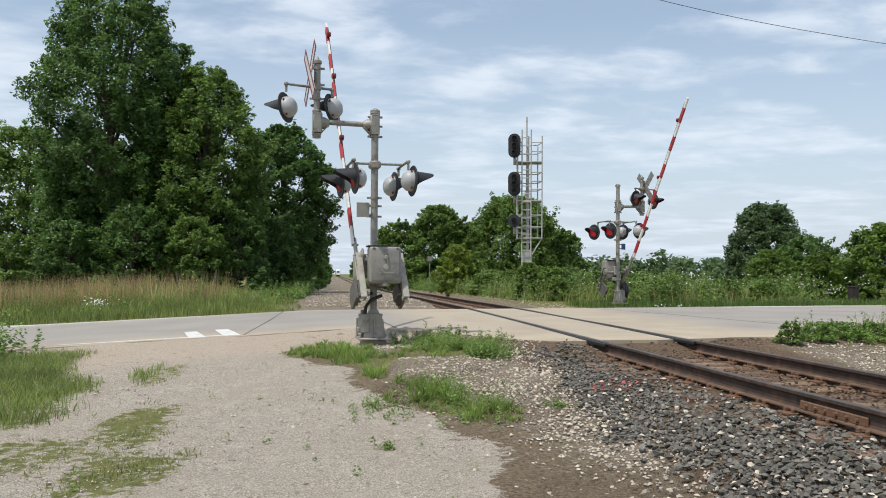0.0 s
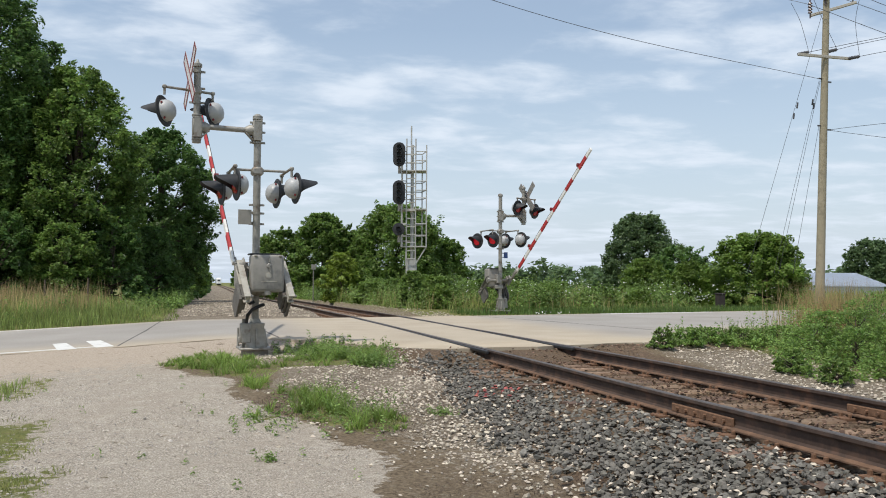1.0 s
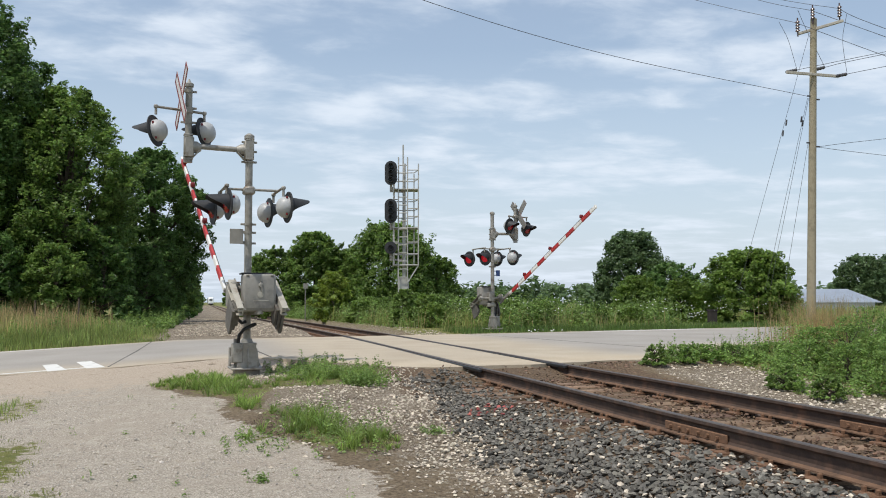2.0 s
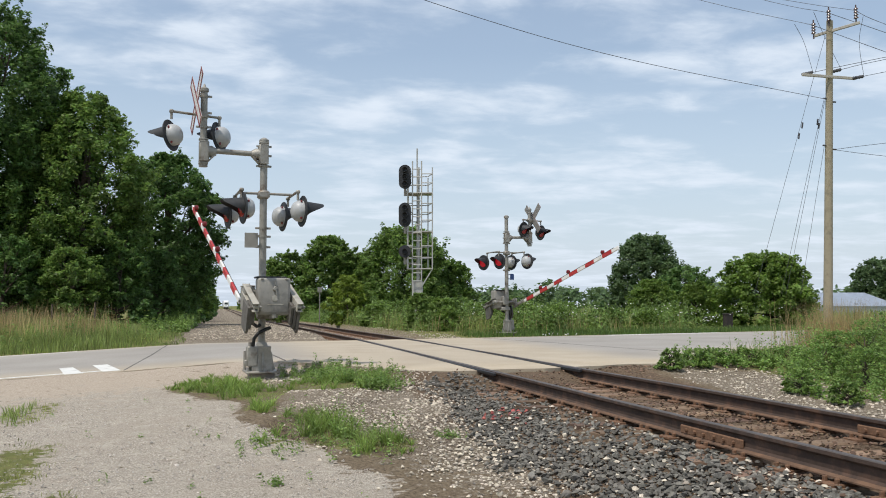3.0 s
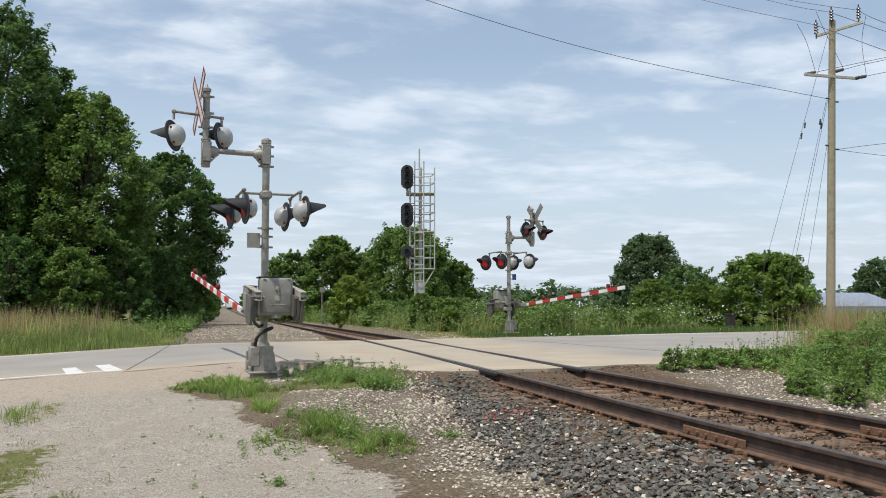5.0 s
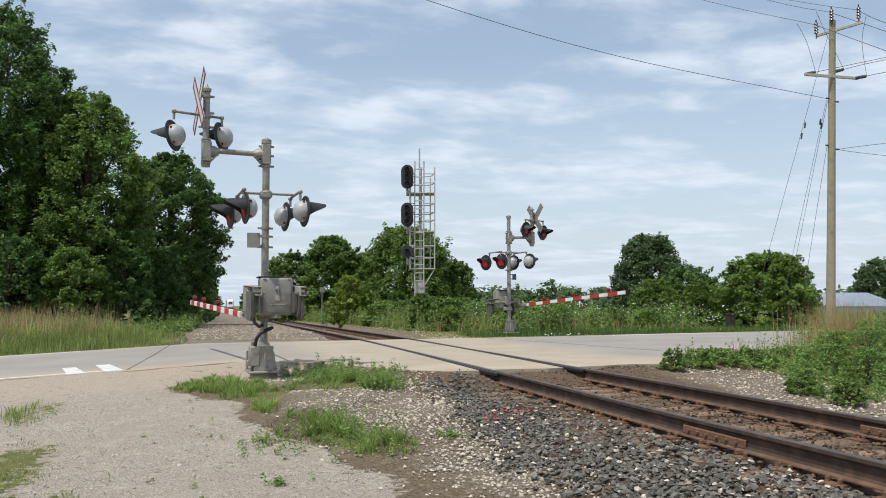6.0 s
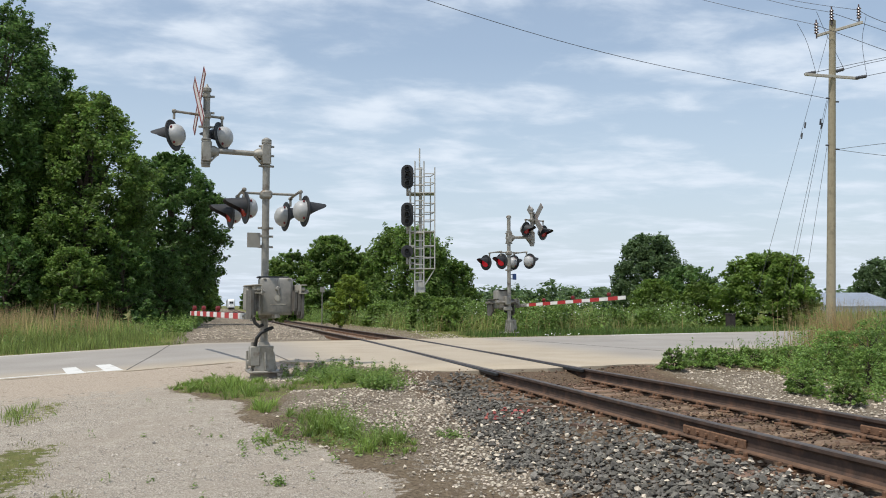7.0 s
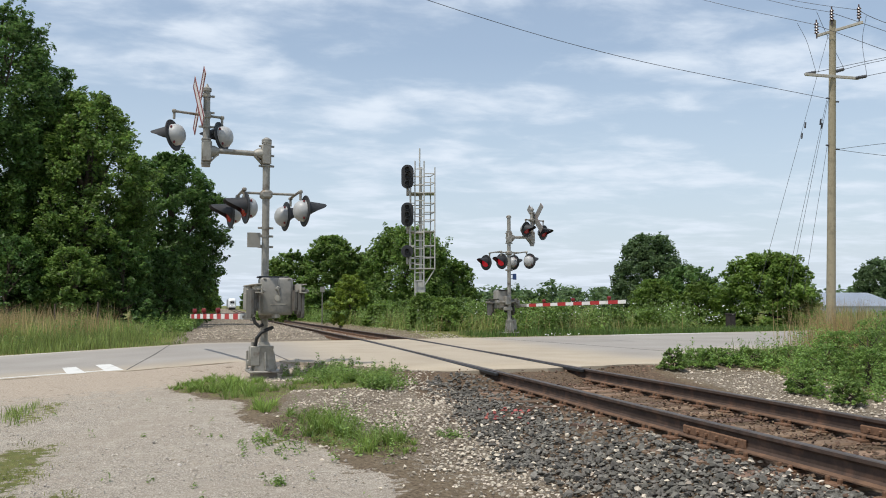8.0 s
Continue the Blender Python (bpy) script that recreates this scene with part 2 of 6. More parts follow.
# ---- lie of the land ----
SKEW = radians(13)
UX, UY = math.cos(SKEW), math.sin(SKEW)
RAILS_X = (4.03, 5.54)
MID_X = 4.785


def road_sn(x, y):
    return x * UX + y * UY, -x * UY + y * UX


def road_xy(s, n):
    return s * UX - n * UY, s * UY + n * UX


def step(a, b, v):
    t = np.clip((v - a) / (b - a), 0, 1)
    return t * t * (3 - 2 * t)


def grade(y):
    """The railway falls a little beyond the road."""
    return -0.006 * np.clip(y - 27.0, 0, 110)


def road_z(s):
    return -0.045 * np.clip(5.0 - s, 0, 18) + 0.0025 * np.clip(s - 15, 0, 22)


def ground_z(x, y):
    x, y = np.asarray(x, float), np.asarray(y, float)
    s, n = road_sn(x, y)
    # the yard before the road rises to it
    yard = -0.50 + (0.44 + np.minimum(road_z(s), 0)) * step(3.5, 14.5, n)
    far = road_z(s) - 0.03 + 0.12 * step(24.5, 28, n) * step(22, 17, s) + grade(y)
    z = np.where(n < 19, yard, far)
    e = 16.3 - 4.35 * step(4.3, 6.4, s) + 2.6 * step(10.8, 15, s)
    d = np.abs(x - MID_X)
    crown = -0.205 + grade(y)
    bed = crown - 0.06 * step(1.2, 1.45, d) - np.clip(d - 1.45, 0, 3) * 0.28
    z = np.where(d < 3.6, np.maximum(np.where(d < 1.6, -9, z), bed), z)
    # the ground is drawn up to the paving's edge, and runs on beneath it
    lip = road_z(s) - 0.02
    near = step(1.5, 0.0, e - n) * (n < 20)
    z = np.where((d > 1.05) & (x < MID_X) | (d > 1.5), z + (lip - z) * near, z + (-0.05 - z) * near * 0.85)
    # a worn hollow round the near mast
    hollow = step(1.5, 0.5, np.hypot(x - 0.75, (y - 14.9) * 0.9)) * (n < e)
    z = z + (np.minimum(z, -0.2) - z) * hollow
    inside = (n > e + 0.15) & (n < 23.8)
    return np.where(inside, road_z(s) - 0.3, z)


# ---- ground ----
def axis(lo, hi, near_lo, near_hi, fine, grow=1.25):
    a = list(np.arange(near_lo, near_hi, fine))
    st, v = fine, near_hi
    while v < hi:
        a.append(v)
        st *= grow
        v += st
    a.append(hi)
    st, v = fine * grow, near_lo - fine
    while v > lo:
        a.insert(0, v)
        st *= grow
        v -= st
    a.insert(0, lo)
    return np.array(a)


def lumps(x, y, k, seed=0.0):
    return (np.sin(x * k + 1.3 + seed) * np.cos(y * k * 1.13 + 0.7 + seed) + np.sin(x * k * 2.3 - y * k * 1.7 + seed * 2) * 0.5) / 1.5


def drive_mask(x, y):
    """1 on the gravel drive, 0 off it; edges wander."""
    right = 1.25 - 0.9 * step(7, 11, y) - 1.1 * step(10, 14, y) + 0.25 * lumps(x, y, 1.9)
    left = -3.05 - 0.21 * np.clip(y - 9, 0, 6) - 3.0 * step(8.9, 8.0, y) + 0.3 * lumps(x, y, 1.6, 2.0)
    left = left - 1.6 * step(14.0, 15.2, y)
    return step(-0.15, 0.15, right - x) * step(-0.3, 0.3, x - left) * step(0.2, -0.5, road_sn(x, y)[1] - 16.2)


def patch(x, y, cx, cy, rx, ry, edge=0.5, seed=0.0):
    d = np.sqrt(((x - cx) / rx) ** 2 + ((y - cy) / ry) ** 2) + 0.25 * lumps(x, y, 2.6, seed)
    return step(1.0, 1.0 - edge, d)


def grass_mask(x, y):
    """Where short grass grows in the yard."""
    mound = np.maximum.reduce([patch(x, y, 0.1, 13.4, 0.85, 1.9, seed=1.0), patch(x, y, 0.35, 12.1, 0.6, 0.6, seed=1.4), patch(x, y, 1.5, 12.75, 1.0, 0.75, seed=2.0), patch(x, y, 2.2, 13.1, 0.6, 1.1, seed=2.4), patch(x, y, 1.7, 15.2, 1.3, 0.7, seed=2.8)])
    mound = mound * (1 - patch(x, y, 1.0, 14.4, 0.62, 1.05, seed=7.0))
    g = np.maximum.reduce([mound, patch(x, y, 0.55, 10.95, 0.24, 0.42, seed=3.3), patch(x, y, 0.9, 10.45, 0.3, 0.45, seed=3.6) * 0.6, patch(x, y, 1.15, 9.4, 0.42, 1.0, seed=3.0), patch(x, y, 1.55, 8.75, 0.5, 0.7, seed=3.1), patch(x, y, 0.55, 9.1, 0.22, 0.4, seed=4.5) * 0.6,
                           patch(x, y, -2.15, 11.6, 0.35, 1.0, seed=4.0) * 0.6, patch(x, y, -1.75, 8.5, 0.45, 1.2, seed=5.0) * 0.95, patch(x, y, -1.55, 6.6, 0.55, 1.0, seed=5.6), patch(x, y, -2.4, 7.2, 0.6, 1.1, seed=6.6) * 0.8, patch(x, y, -1.15, 7.2, 0.25, 0.25, seed=6.1) * 0.7,
                           step(0.1, -0.4, x + 2.4 + 0.26 * np.clip(y - 9, 0, 6) - 0.3 * lumps(x, y, 1.6, 2.0)) * step(7.6, 8.9, y) * step(15.6, 14.9, road_sn(x, y)[1])])
    right = step(8.6, 9.6, x + 0.5 * lumps(x, y, 1.1, 1.0)) * step(13.6, 12.8, road_sn(x, y)[1])
    return np.maximum(g, right)


def lime_mask(x, y):
    a = step(0.75, 1.35, x + 0.3 * lumps(x, y, 2.1, 3.0) + 0.25 * step(5, 9, y)) * step(3.35, 2.75, x + 0.25 * lumps(x, y, 1.7)) * step(2, 5, y) * step(16, 13.5, y)
    a = np.maximum(a, patch(x, y, 1.5, 11.0, 1.3, 1.0, 0.4, seed=8.0))
    a = a * (0.12 + 0.88 * step(5.0, 8.5, y + 0.8 * lumps(x, y, 1.2, 2.0) + 1.6 * (x - 2.1)))
    b = step(6.9, 7.5, x + 0.2 * lumps(x, y, 2.0)) * step(10.2, 8.8, x) * step(14, 13, y)
    return np.maximum(a, b)


def make_ground():
    xs, ys = axis(-2500, 2500, -9, 14, 0.14, 1.22), axis(-400, 4000, 1.5, 32, 0.14, 1.16)
    X, Y = np.meshgrid(xs, ys)
    Z = ground_z(X, Y)
    near = (np.abs(X) < 40) & (Y < 60)
    Z = Z + np.where(near, 0.012 * lumps(X, Y, 3.1) + 0.02 * lumps(X, Y, 0.9), 0)
    ny, nx = X.shape
    v = np.stack([X.ravel(), Y.ravel(), Z.ravel()], 1)
    i = np.arange(ny * nx).reshape(ny, nx)
    f = np.stack([i[:-1, :-1].ravel(), i[:-1, 1:].ravel(), i[1:, 1:].ravel(), i[1:, :-1].ravel()], 1)
    m = bpy.data.materials.new("yard_and_meadow_soil")
    m.use_nodes = True
    nt = m.node_tree
    L, N = nt.links.new, nt.nodes.new
    b = nt.nodes["Principled BSDF"]
    b.inputs["Roughness"].default_value = 0.95
    b.inputs["Specular IOR Level"].default_value = 0.2
    tc = N("ShaderNodeTexCoord")

    def noisy(s, d=6.0):
        n = N("ShaderNodeTexNoise")
        n.inputs["Scale"].default_value, n.inputs["Detail"].default_value, n.inputs["Roughness"].default_value = s, d, 0.65
        L(tc.outputs["Object"], n.inputs["Vector"])
        return n.outputs["Fac"]

    def span(sock, lo, hi, a=0.0, c=1.0):
        r = N("ShaderNodeMapRange")
        for k, val in (("From Min", lo), ("From Max", hi), ("To Min", a), ("To Max", c)):
            r.inputs[k].default_value = val
        L(sock, r.inputs["Value"])
        return r.outputs[0]

    def mixer(fac, a, c):
        x = N("ShaderNodeMix")
        x.data_type = "RGBA"
        L(fac, x.inputs[0])
        for k, val in ((6, a), (7, c)):
            if isinstance(val, tuple):
                x.inputs[k].default_value = (*val, 1)
            else:
                L(val, x.inputs[k])
        return x.outputs[2]

    def mask(name, s=9.0):
        at = N("ShaderNodeAttribute")
        at.attribute_name = name
        ad = N("ShaderNodeMath")
        ad.operation = "ADD"
        L(at.outputs["Fac"], ad.inputs[0])
        L(span(noisy(s, 9.0), 0.25, 0.75, -0.75, 0.75), ad.inputs[1])
        return span(ad.outputs[0], 0.38, 0.62)

    soil = mixer(span(noisy(32, 7), 0.36, 0.66), (0.082, 0.058, 0.036), (0.275, 0.215, 0.141))
    soil = mixer(span(noisy(3), 0.4, 0.75, 0, 0.5), soil, (0.133, 0.098, 0.062))
    grit = mixer(span(noisy(75, 4), 0.38, 0.62), (0.188, 0.162, 0.129), (0.648, 0.577, 0.476))
    grit = mixer(span(noisy(26, 4), 0.42, 0.62, 0, 0.5), grit, (0.260, 0.222, 0.177))
    grit = mixer(span(noisy(1.3), 0.45, 0.75, 0, 0.6), grit, (0.357, 0.299, 0.235))
    grit = mixer(span(noisy(4.5), 0.52, 0.7, 0, 0.5), grit, (0.540, 0.486, 0.403))
    dusty = mixer(span(noisy(40, 3), 0.35, 0.65), (0.347, 0.280, 0.213), (0.530, 0.450, 0.360))
    lime = mixer(span(noisy(45, 3), 0.46, 0.70), (0.143, 0.110, 0.078), (0.469, 0.415, 0.320))
    turf = mixer(span(noisy(5), 0.3, 0.7), (0.102, 0.120, 0.036), (0.204, 0.195, 0.067))
    col = mixer(mask("lime"), soil, lime)
    col = mixer(mask("drive"), col, grit)
    col = mixer(mask("apron", 6), col, dusty)
    col = mixer(mask("turf"), col, turf)
    bed = mixer(span(noisy(30, 4), 0.35, 0.65), (0.075, 0.050, 0.033), (0.20, 0.142, 0.092))
    col = mixer(mask("bed"), col, bed)
    L(col, b.inputs["Base Color"])
    bp = N("ShaderNodeBump")
    bp.inputs["Strength"].default_value, bp.inputs["Distance"].default_value = 0.9, 0.035
    L(noisy(38, 8), bp.inputs["Height"])
    L(bp.outputs[0], b.inputs["Normal"])
    ob = add_mesh("ground", v, f, m, smooth=True)
    x, y = v[:, 0], v[:, 1]
    s, n = road_sn(x, y)
    d = np.abs(x - MID_X)
    beyond = (n > 22) | (np.abs(x) > 30) | (y < -6)
    row = step(4.1, 3.6, np.abs(x - 2.6)) * (n > 22) * (y < 420)
    for name, val in (("drive", drive_mask(x, y)), ("turf", np.where(beyond, 1.0 - row, np.maximum(grass_mask(x, y) * 0.7, step(12, 16, np.abs(x))))),
                      ("lime", np.maximum(lime_mask(x, y) * 0.85, row)), ("bed", step(2.35, 1.95, d + 0.2 * lumps(x, y, 2.0)) * np.where(n < 18, 1.0, 0.35 * step(1.6, 1.2, d)) * (y < 900)),
                      ("apron", step(11.5, 14.5, n) * step(2.4, 1.0, x) * (n < 18) * (x > -7) * 0.9)):
        me = ob.data
        at = me.attributes.new(name, "FLOAT", "POINT")
        at.data.foreach_set("value", np.asarray(val, np.float32))
    return tagged(ob, "gravel yard, bare soil and meadow ground", "ground", kind="structure")


make_ground()


# ---- road ----
def near_edge(s):
    """The paving flares towards the yard where the railway crosses."""
    return 16.3 - 4.35 * step(4.3, 6.4, s) + 2.6 * step(10.8, 15, s)


def make_road():
    conc = bpy.data.materials.new("road_surface")
    conc.use_nodes = True
    nt = conc.node_tree
    L, N = nt.links.new, nt.nodes.new
    b = nt.nodes["Principled BSDF"]
    b.inputs["Roughness"].default_value = 0.85
    b.inputs["Specular IOR Level"].default_value = 0.25
    tc = N("ShaderNodeTexCoord")
    cols = []
    for s, d, lo, hi, c1, c2 in ((0.5, 6, 0.3, 0.7, (0.275, 0.252, 0.222), (0.345, 0.32, 0.285)), (0.9, 5, 0.3, 0.7, (0.39, 0.32, 0.228), (0.47, 0.398, 0.295))):
        n = N("ShaderNodeTexNoise")
        n.inputs["Scale"].default_value, n.inputs["Detail"].default_value = s, d
        L(tc.outputs["Object"], n.inputs["Vector"])
        r = N("ShaderNodeMapRange")
        r.inputs["From Min"].default_value, r.inputs["From Max"].default_value = lo, hi
        L(n.outputs["Fac"], r.inputs["Value"])
        x = N("ShaderNodeMix")
        x.data_type = "RGBA"
        x.inputs[6].default_value, x.inputs[7].default_value = (*c1, 1), (*c2, 1)
        L(r.outputs[0], x.inputs[0])
        cols.append(x.outputs[2])
    at = N("ShaderNodeAttribute")
    at.attribute_name = "dusty"
    x = N("ShaderNodeMix")
    x.data_type = "RGBA"
    L(at.outputs["Fac"], x.inputs[0])
    L(cols[0], x.inputs[6])
    L(cols[1], x.inputs[7])
    fine = N("ShaderNodeTexNoise")
    fine.inputs["Scale"].default_value, fine.inputs["Detail"].default_value = 60, 4
    L(tc.outputs["Object"], fine.inputs["Vector"])
    hv = N("ShaderNodeHueSaturation")
    r = N("ShaderNodeMapRange")
    r.inputs["To Min"].default_value, r.inputs["To Max"].default_value = 0.75, 1.25
    L(fine.outputs["Fac"], r.inputs["Value"])
    L(r.outputs[0], hv.inputs["Value"])
    L(x.outputs[2], hv.inputs["Color"])
    L(hv.outputs[0], b.inputs["Base Color"])
    ss = np.concatenate([np.arange(-120, -10, 4.0), np.arange(-10, 26, 0.4), np.arange(26, 140, 4.0)])
    rows = 16
    top, dust = [], []
    for s in ss:
        e = near_edge(s) + 0.07 * math.sin(s * 2.1) + 0.05 * math.sin(s * 5.3)
        for k in range(rows + 1):
            f = k / rows
            n = e + (23.95 - e) * f
            # paving runs unbroken past the two rails; flangeways are only dark strips
            px, py = road_xy(s, n)
            top.append((px, py, float(road_z(s)) + 0.004 - 0.05 * (f - 0.55) ** 2))
            edge = max(0.0, 1 - (n - e) / 1.6) + max(0.0, 1 - (23.95 - n) / 1.0) * 0.7
            cross = float(step(4.0, 2.2, abs(px - MID_X)))
            dust.append(min(1.0, 0.85 * edge + 0.8 * cross))
    w = rows + 1
    nv = len(top)
    verts = top + [(px, py, pz - 0.22) for px, py, pz in top]
    faces = []
    for i in range(len(ss) - 1):
        for k in range(rows):
            a = i * w + k
            faces.append((a, a + w, a + w + 1, a + 1))
    for i in range(len(ss) - 1):
        for k, flip in ((0, False), (rows, True)):
            a = i * w + k
            q = (a, a + nv, a + w + nv, a + w)
            faces.append(q[::-1] if flip else q)
    ob = add_mesh("road", verts, faces, conc, smooth=False)
    a = ob.data.attributes.new("dusty", "FLOAT", "POINT")
    a.data.foreach_set("value", np.array(dust + dust, np.float32))
    tagged(ob, "pale worn two-lane road with dusty concrete railway crossing", "road", kind="structure")

    def stripe(name, corners, label, mat=PAINT):
        vs = [(*road_xy(s, n), float(road_z(s)) + 0.004 - 0.05 * ((n - near_edge(s)) / (23.95 - near_edge(s)) - 0.55) ** 2 + 0.004) for s, n in corners]
        vs += [(px, py, pz - 0.01) for px, py, pz in vs]
        k = len(corners)
        fs = [tuple(range(k)), tuple(range(2 * k - 1, k - 1, -1))] + [(i, i + k, (i + 1) % k + k, (i + 1) % k) for i in range(k)]
        tagged(add_mesh(name, vs, fs, mat), label, "road marking", kind="structure")

    ls = list(np.arange(-40, 3.2, 1.5))
    stripe("edge_line", [(s, near_edge(s) + 0.25) for s in ls] + [(s, near_edge(s) + 0.37) for s in ls[::-1]], "worn white painted road edge line")
    stripe("edge_line", [(s, 23.5) for s in np.arange(-40, 3, 1.5)] + [(s, 23.62) for s in np.arange(-40, 3, 1.5)[::-1]], "worn white painted road edge line")
    stripe("edge_line", [(s, 23.45) for s in np.arange(18.5, 23.8, 1)] + [(s, 23.75) for s in np.arange(18.5, 23.8, 1)[::-1]], "worn white painted road edge line")
    return stripe


road_stripe = make_road()
road_stripe("stop_bar", [(1.2, 16.45), (1.5, 16.45), (1.46, 17.95), (1.22, 17.95)], "white painted bar on the road")
road_stripe("stop_bar", [(1.82, 16.45), (2.12, 16.45), (2.08, 18.1), (1.82, 18.1)], "white painted bar on the road")
for a, c in (((2.15, 16.4), (4.2, 23.9)), ((4.9, 15.8), (5.3, 19.2)), ((-3.5, 16.8), (-2.6, 23.9)), ((13.2, 14.6), (13.6, 23.8))):
    road_stripe("pavement_joint", [(a[0], a[1]), (a[0] + 0.03, a[1]), ((a[0] + c[0]) / 2 + 0.09, (a[1] + c[1]) / 2), (c[0] + 0.03, c[1]), (c[0], c[1]), ((a[0] + c[0]) / 2 + 0.05, (a[1] + c[1]) / 2)], "dark cracked joint across the pavement", SEAM)


# ---- railway ----
def rail_profile():
    """Half-inch steps of a flat-bottomed rail, top at 0."""
    half = [(0.0, 0.0), (0.025, 0.0), (0.034, -0.006), (0.036, -0.03), (0.028, -0.040), (0.009, -0.050), (0.009, -0.125), (0.03, -0.142), (0.07, -0.154), (0.07, -0.165)]
    return [(x, z) for x, z in half] + [(-x, z) for x, z in half[::-1][:-1]]


def make_track():
    tr = thing("railway_track", pose(0, 0, 0), "single railway track with rusty rails on weathered wooden ties", "railway track")
    prof = rail_profile()
    ys = np.concatenate([np.arange(-8, 30, 1.0), np.arange(30, 140, 5.0), np.arange(140, 900, 40.0)])
    k = len(prof)
    for rx in RAILS_X:
        vs = [(rx + px, y, pz + float(grade(y)) + 0.022 + 0.003 * math.sin(y * 0.9 + rx)) for y in ys for px, pz in prof]
        fs = [(i * k + j, i * k + (j + 1) % k, (i + 1) * k + (j + 1) % k, (i + 1) * k + j) for i in range(len(ys) - 1) for j in range(k)]
        fs += [tuple(range(k))[::-1]]
        ob = add_mesh("rail", vs, fs, RAIL_RUST, tr, "rust-brown steel rail with a worn dark head")
        ob.data.materials.append(RAIL_HEAD)
        ob.data.materials.append(RAIL_FOOT)
        heads = {0, 1, k - 1, k - 2}
        ob.data.polygons.foreach_set("material_index", [(1 if (i % k) in heads else 2 if 6 <= (i % k) <= 11 else 0) if i < len(fs) - 1 else 0 for i in range(len(fs))])
    rnd = random.Random(4)
    # ties: one slightly split and rounded baulk, shared
    meshes = []
    for q in range(4):
        bm = B()
        box(bm, 2.6, 0.225, 0.17, bevel=0.012)
        for v in bm.verts:
            v.co += Vector((rnd.uniform(-0.03, 0.03), rnd.uniform(-0.012, 0.012), rnd.uniform(-0.01, 0.008)))
        me = bpy.data.meshes.new("tie")
        bm.to_mesh(me)
        bm.free()
        me.materials.append(TIE_WOOD)
        meshes.append(me)
    bm = B()
    box(bm, 0.30, 0.19, 0.022, bevel=0.004)
    for sx in (-1, 1):
        for sy in (-1, 1):
            box(bm, 0.03, 0.03, 0.045, Matrix.Translation((sx * 0.088, sy * 0.06, 0.024)), bevel=0.006)
    plate = bpy.data.meshes.new("tie_plate")
    bm.to_mesh(plate)
    bm.free()
    plate.materials.append(RUST_LIGHT)
    y = -3.0
    while y < 46:
        s, n = road_sn(MID_X, y)
        if not 11.9 < n < 24.0:
            t = new("tie", rnd.choice(meshes))
            t.parent = tr
            t.matrix_basis = pose(MID_X + rnd.uniform(-0.06, 0.06), y, -0.268 + float(grade(y)), rnd.uniform(-1, 1), rnd.uniform(-0.6, 0.6), rnd.uniform(-1.6, 1.6))
            for rx in RAILS_X:
                p = new("tie_plate", plate)
                p.parent = tr
                p.matrix_basis = pose(rx, y, -0.176 + float(grade(y)), 0, 0, rnd.uniform(-1, 1))
        y += 0.53 + rnd.uniform(-0.03, 0.03)
    # dark strips beside the crossing's rails stand in for the shade in the flangeways
    for rx in RAILS_X:
        bm = B()
        for sx, wd in ((-1, 0.05), (1, 0.06)):
            ya, yb = 11.85 * UX + 0.0 + (rx + sx * 0.09) * math.tan(SKEW) - 0.1, 24.4 / UX + rx * math.tan(SKEW) - 0.55
            box(bm, wd, yb - ya, 0.05, Matrix.Translation((rx + sx * 0.062, (ya + yb) / 2, -0.014)), bevel=0.01)
        part("flangeway_filler", bm, SHEATH_AND_GAP_BLACK, tr, "dark strip standing in for the shaded flangeway gap")
    # joint bars and anchors on the two rails
    for rx, jy in ((RAILS_X[0], 6.6), (RAILS_X[1], 6.2)):
        bm = B()
        for sx in (-1, 1):
            box(bm, 0.022, 0.95, 0.075, Matrix.Translation((rx + sx * 0.028, jy, -0.088)), bevel=0.008)
            for dyy in (-0.36, -0.22, -0.08, 0.08, 0.22, 0.36):
                rod(bm, (rx + sx * 0.035, jy + dyy, -0.088), (rx + sx * 0.062, jy + dyy, -0.088), 0.017, n=6)
        part("joint_bar", bm, RUST_LIGHT, tr, "bolted orange-rusty joint bar")
    return tr


track_thing = make_track()


# ---- loose stone ----
def stone_shapes(seed, count):
    """Angular stones as jittered, squashed octahedral lumps."""
    r = np.random.RandomState(seed)
    base = np.array([(1, 0, 0), (0.3, 0.9, 0), (-0.8, 0.6, 0), (-0.7, -0.7, 0), (0.4, -0.9, 0), (0.3, 0.1, 0.8), (-0.4, 0.1, 0.7), (0, 0, -0.7)])
    tri = np.array([(0, 1, 5), (1, 2, 6), (1, 6, 5), (2, 3, 6), (3, 4, 5), (3, 5, 6), (4, 0, 5), (1, 0, 7), (2, 1, 7), (3, 2, 7), (4, 3, 7), (0, 4, 7)])
    v = base[None] * r.uniform(0.7, 1.3, (count, 8, 3)) * np.stack([r.uniform(0.8, 1.3, count), r.uniform(0.7, 1.0, count), r.uniform(0.55, 0.95, count)], 1)[:, None]
    a, b = r.uniform(0, 6.28, count), r.normal(0, 0.5, count)
    x, y, z = v[..., 0], v[..., 1], v[..., 2]
    y, z = y * np.cos(b)[:, None] - z * np.sin(b)[:, None], y * np.sin(b)[:, None] + z * np.cos(b)[:, None]
    x, y = x * np.cos(a)[:, None] - y * np.sin(a)[:, None], x * np.sin(a)[:, None] + y * np.cos(a)[:, None]
    return np.stack([x, y, z], -1), tri


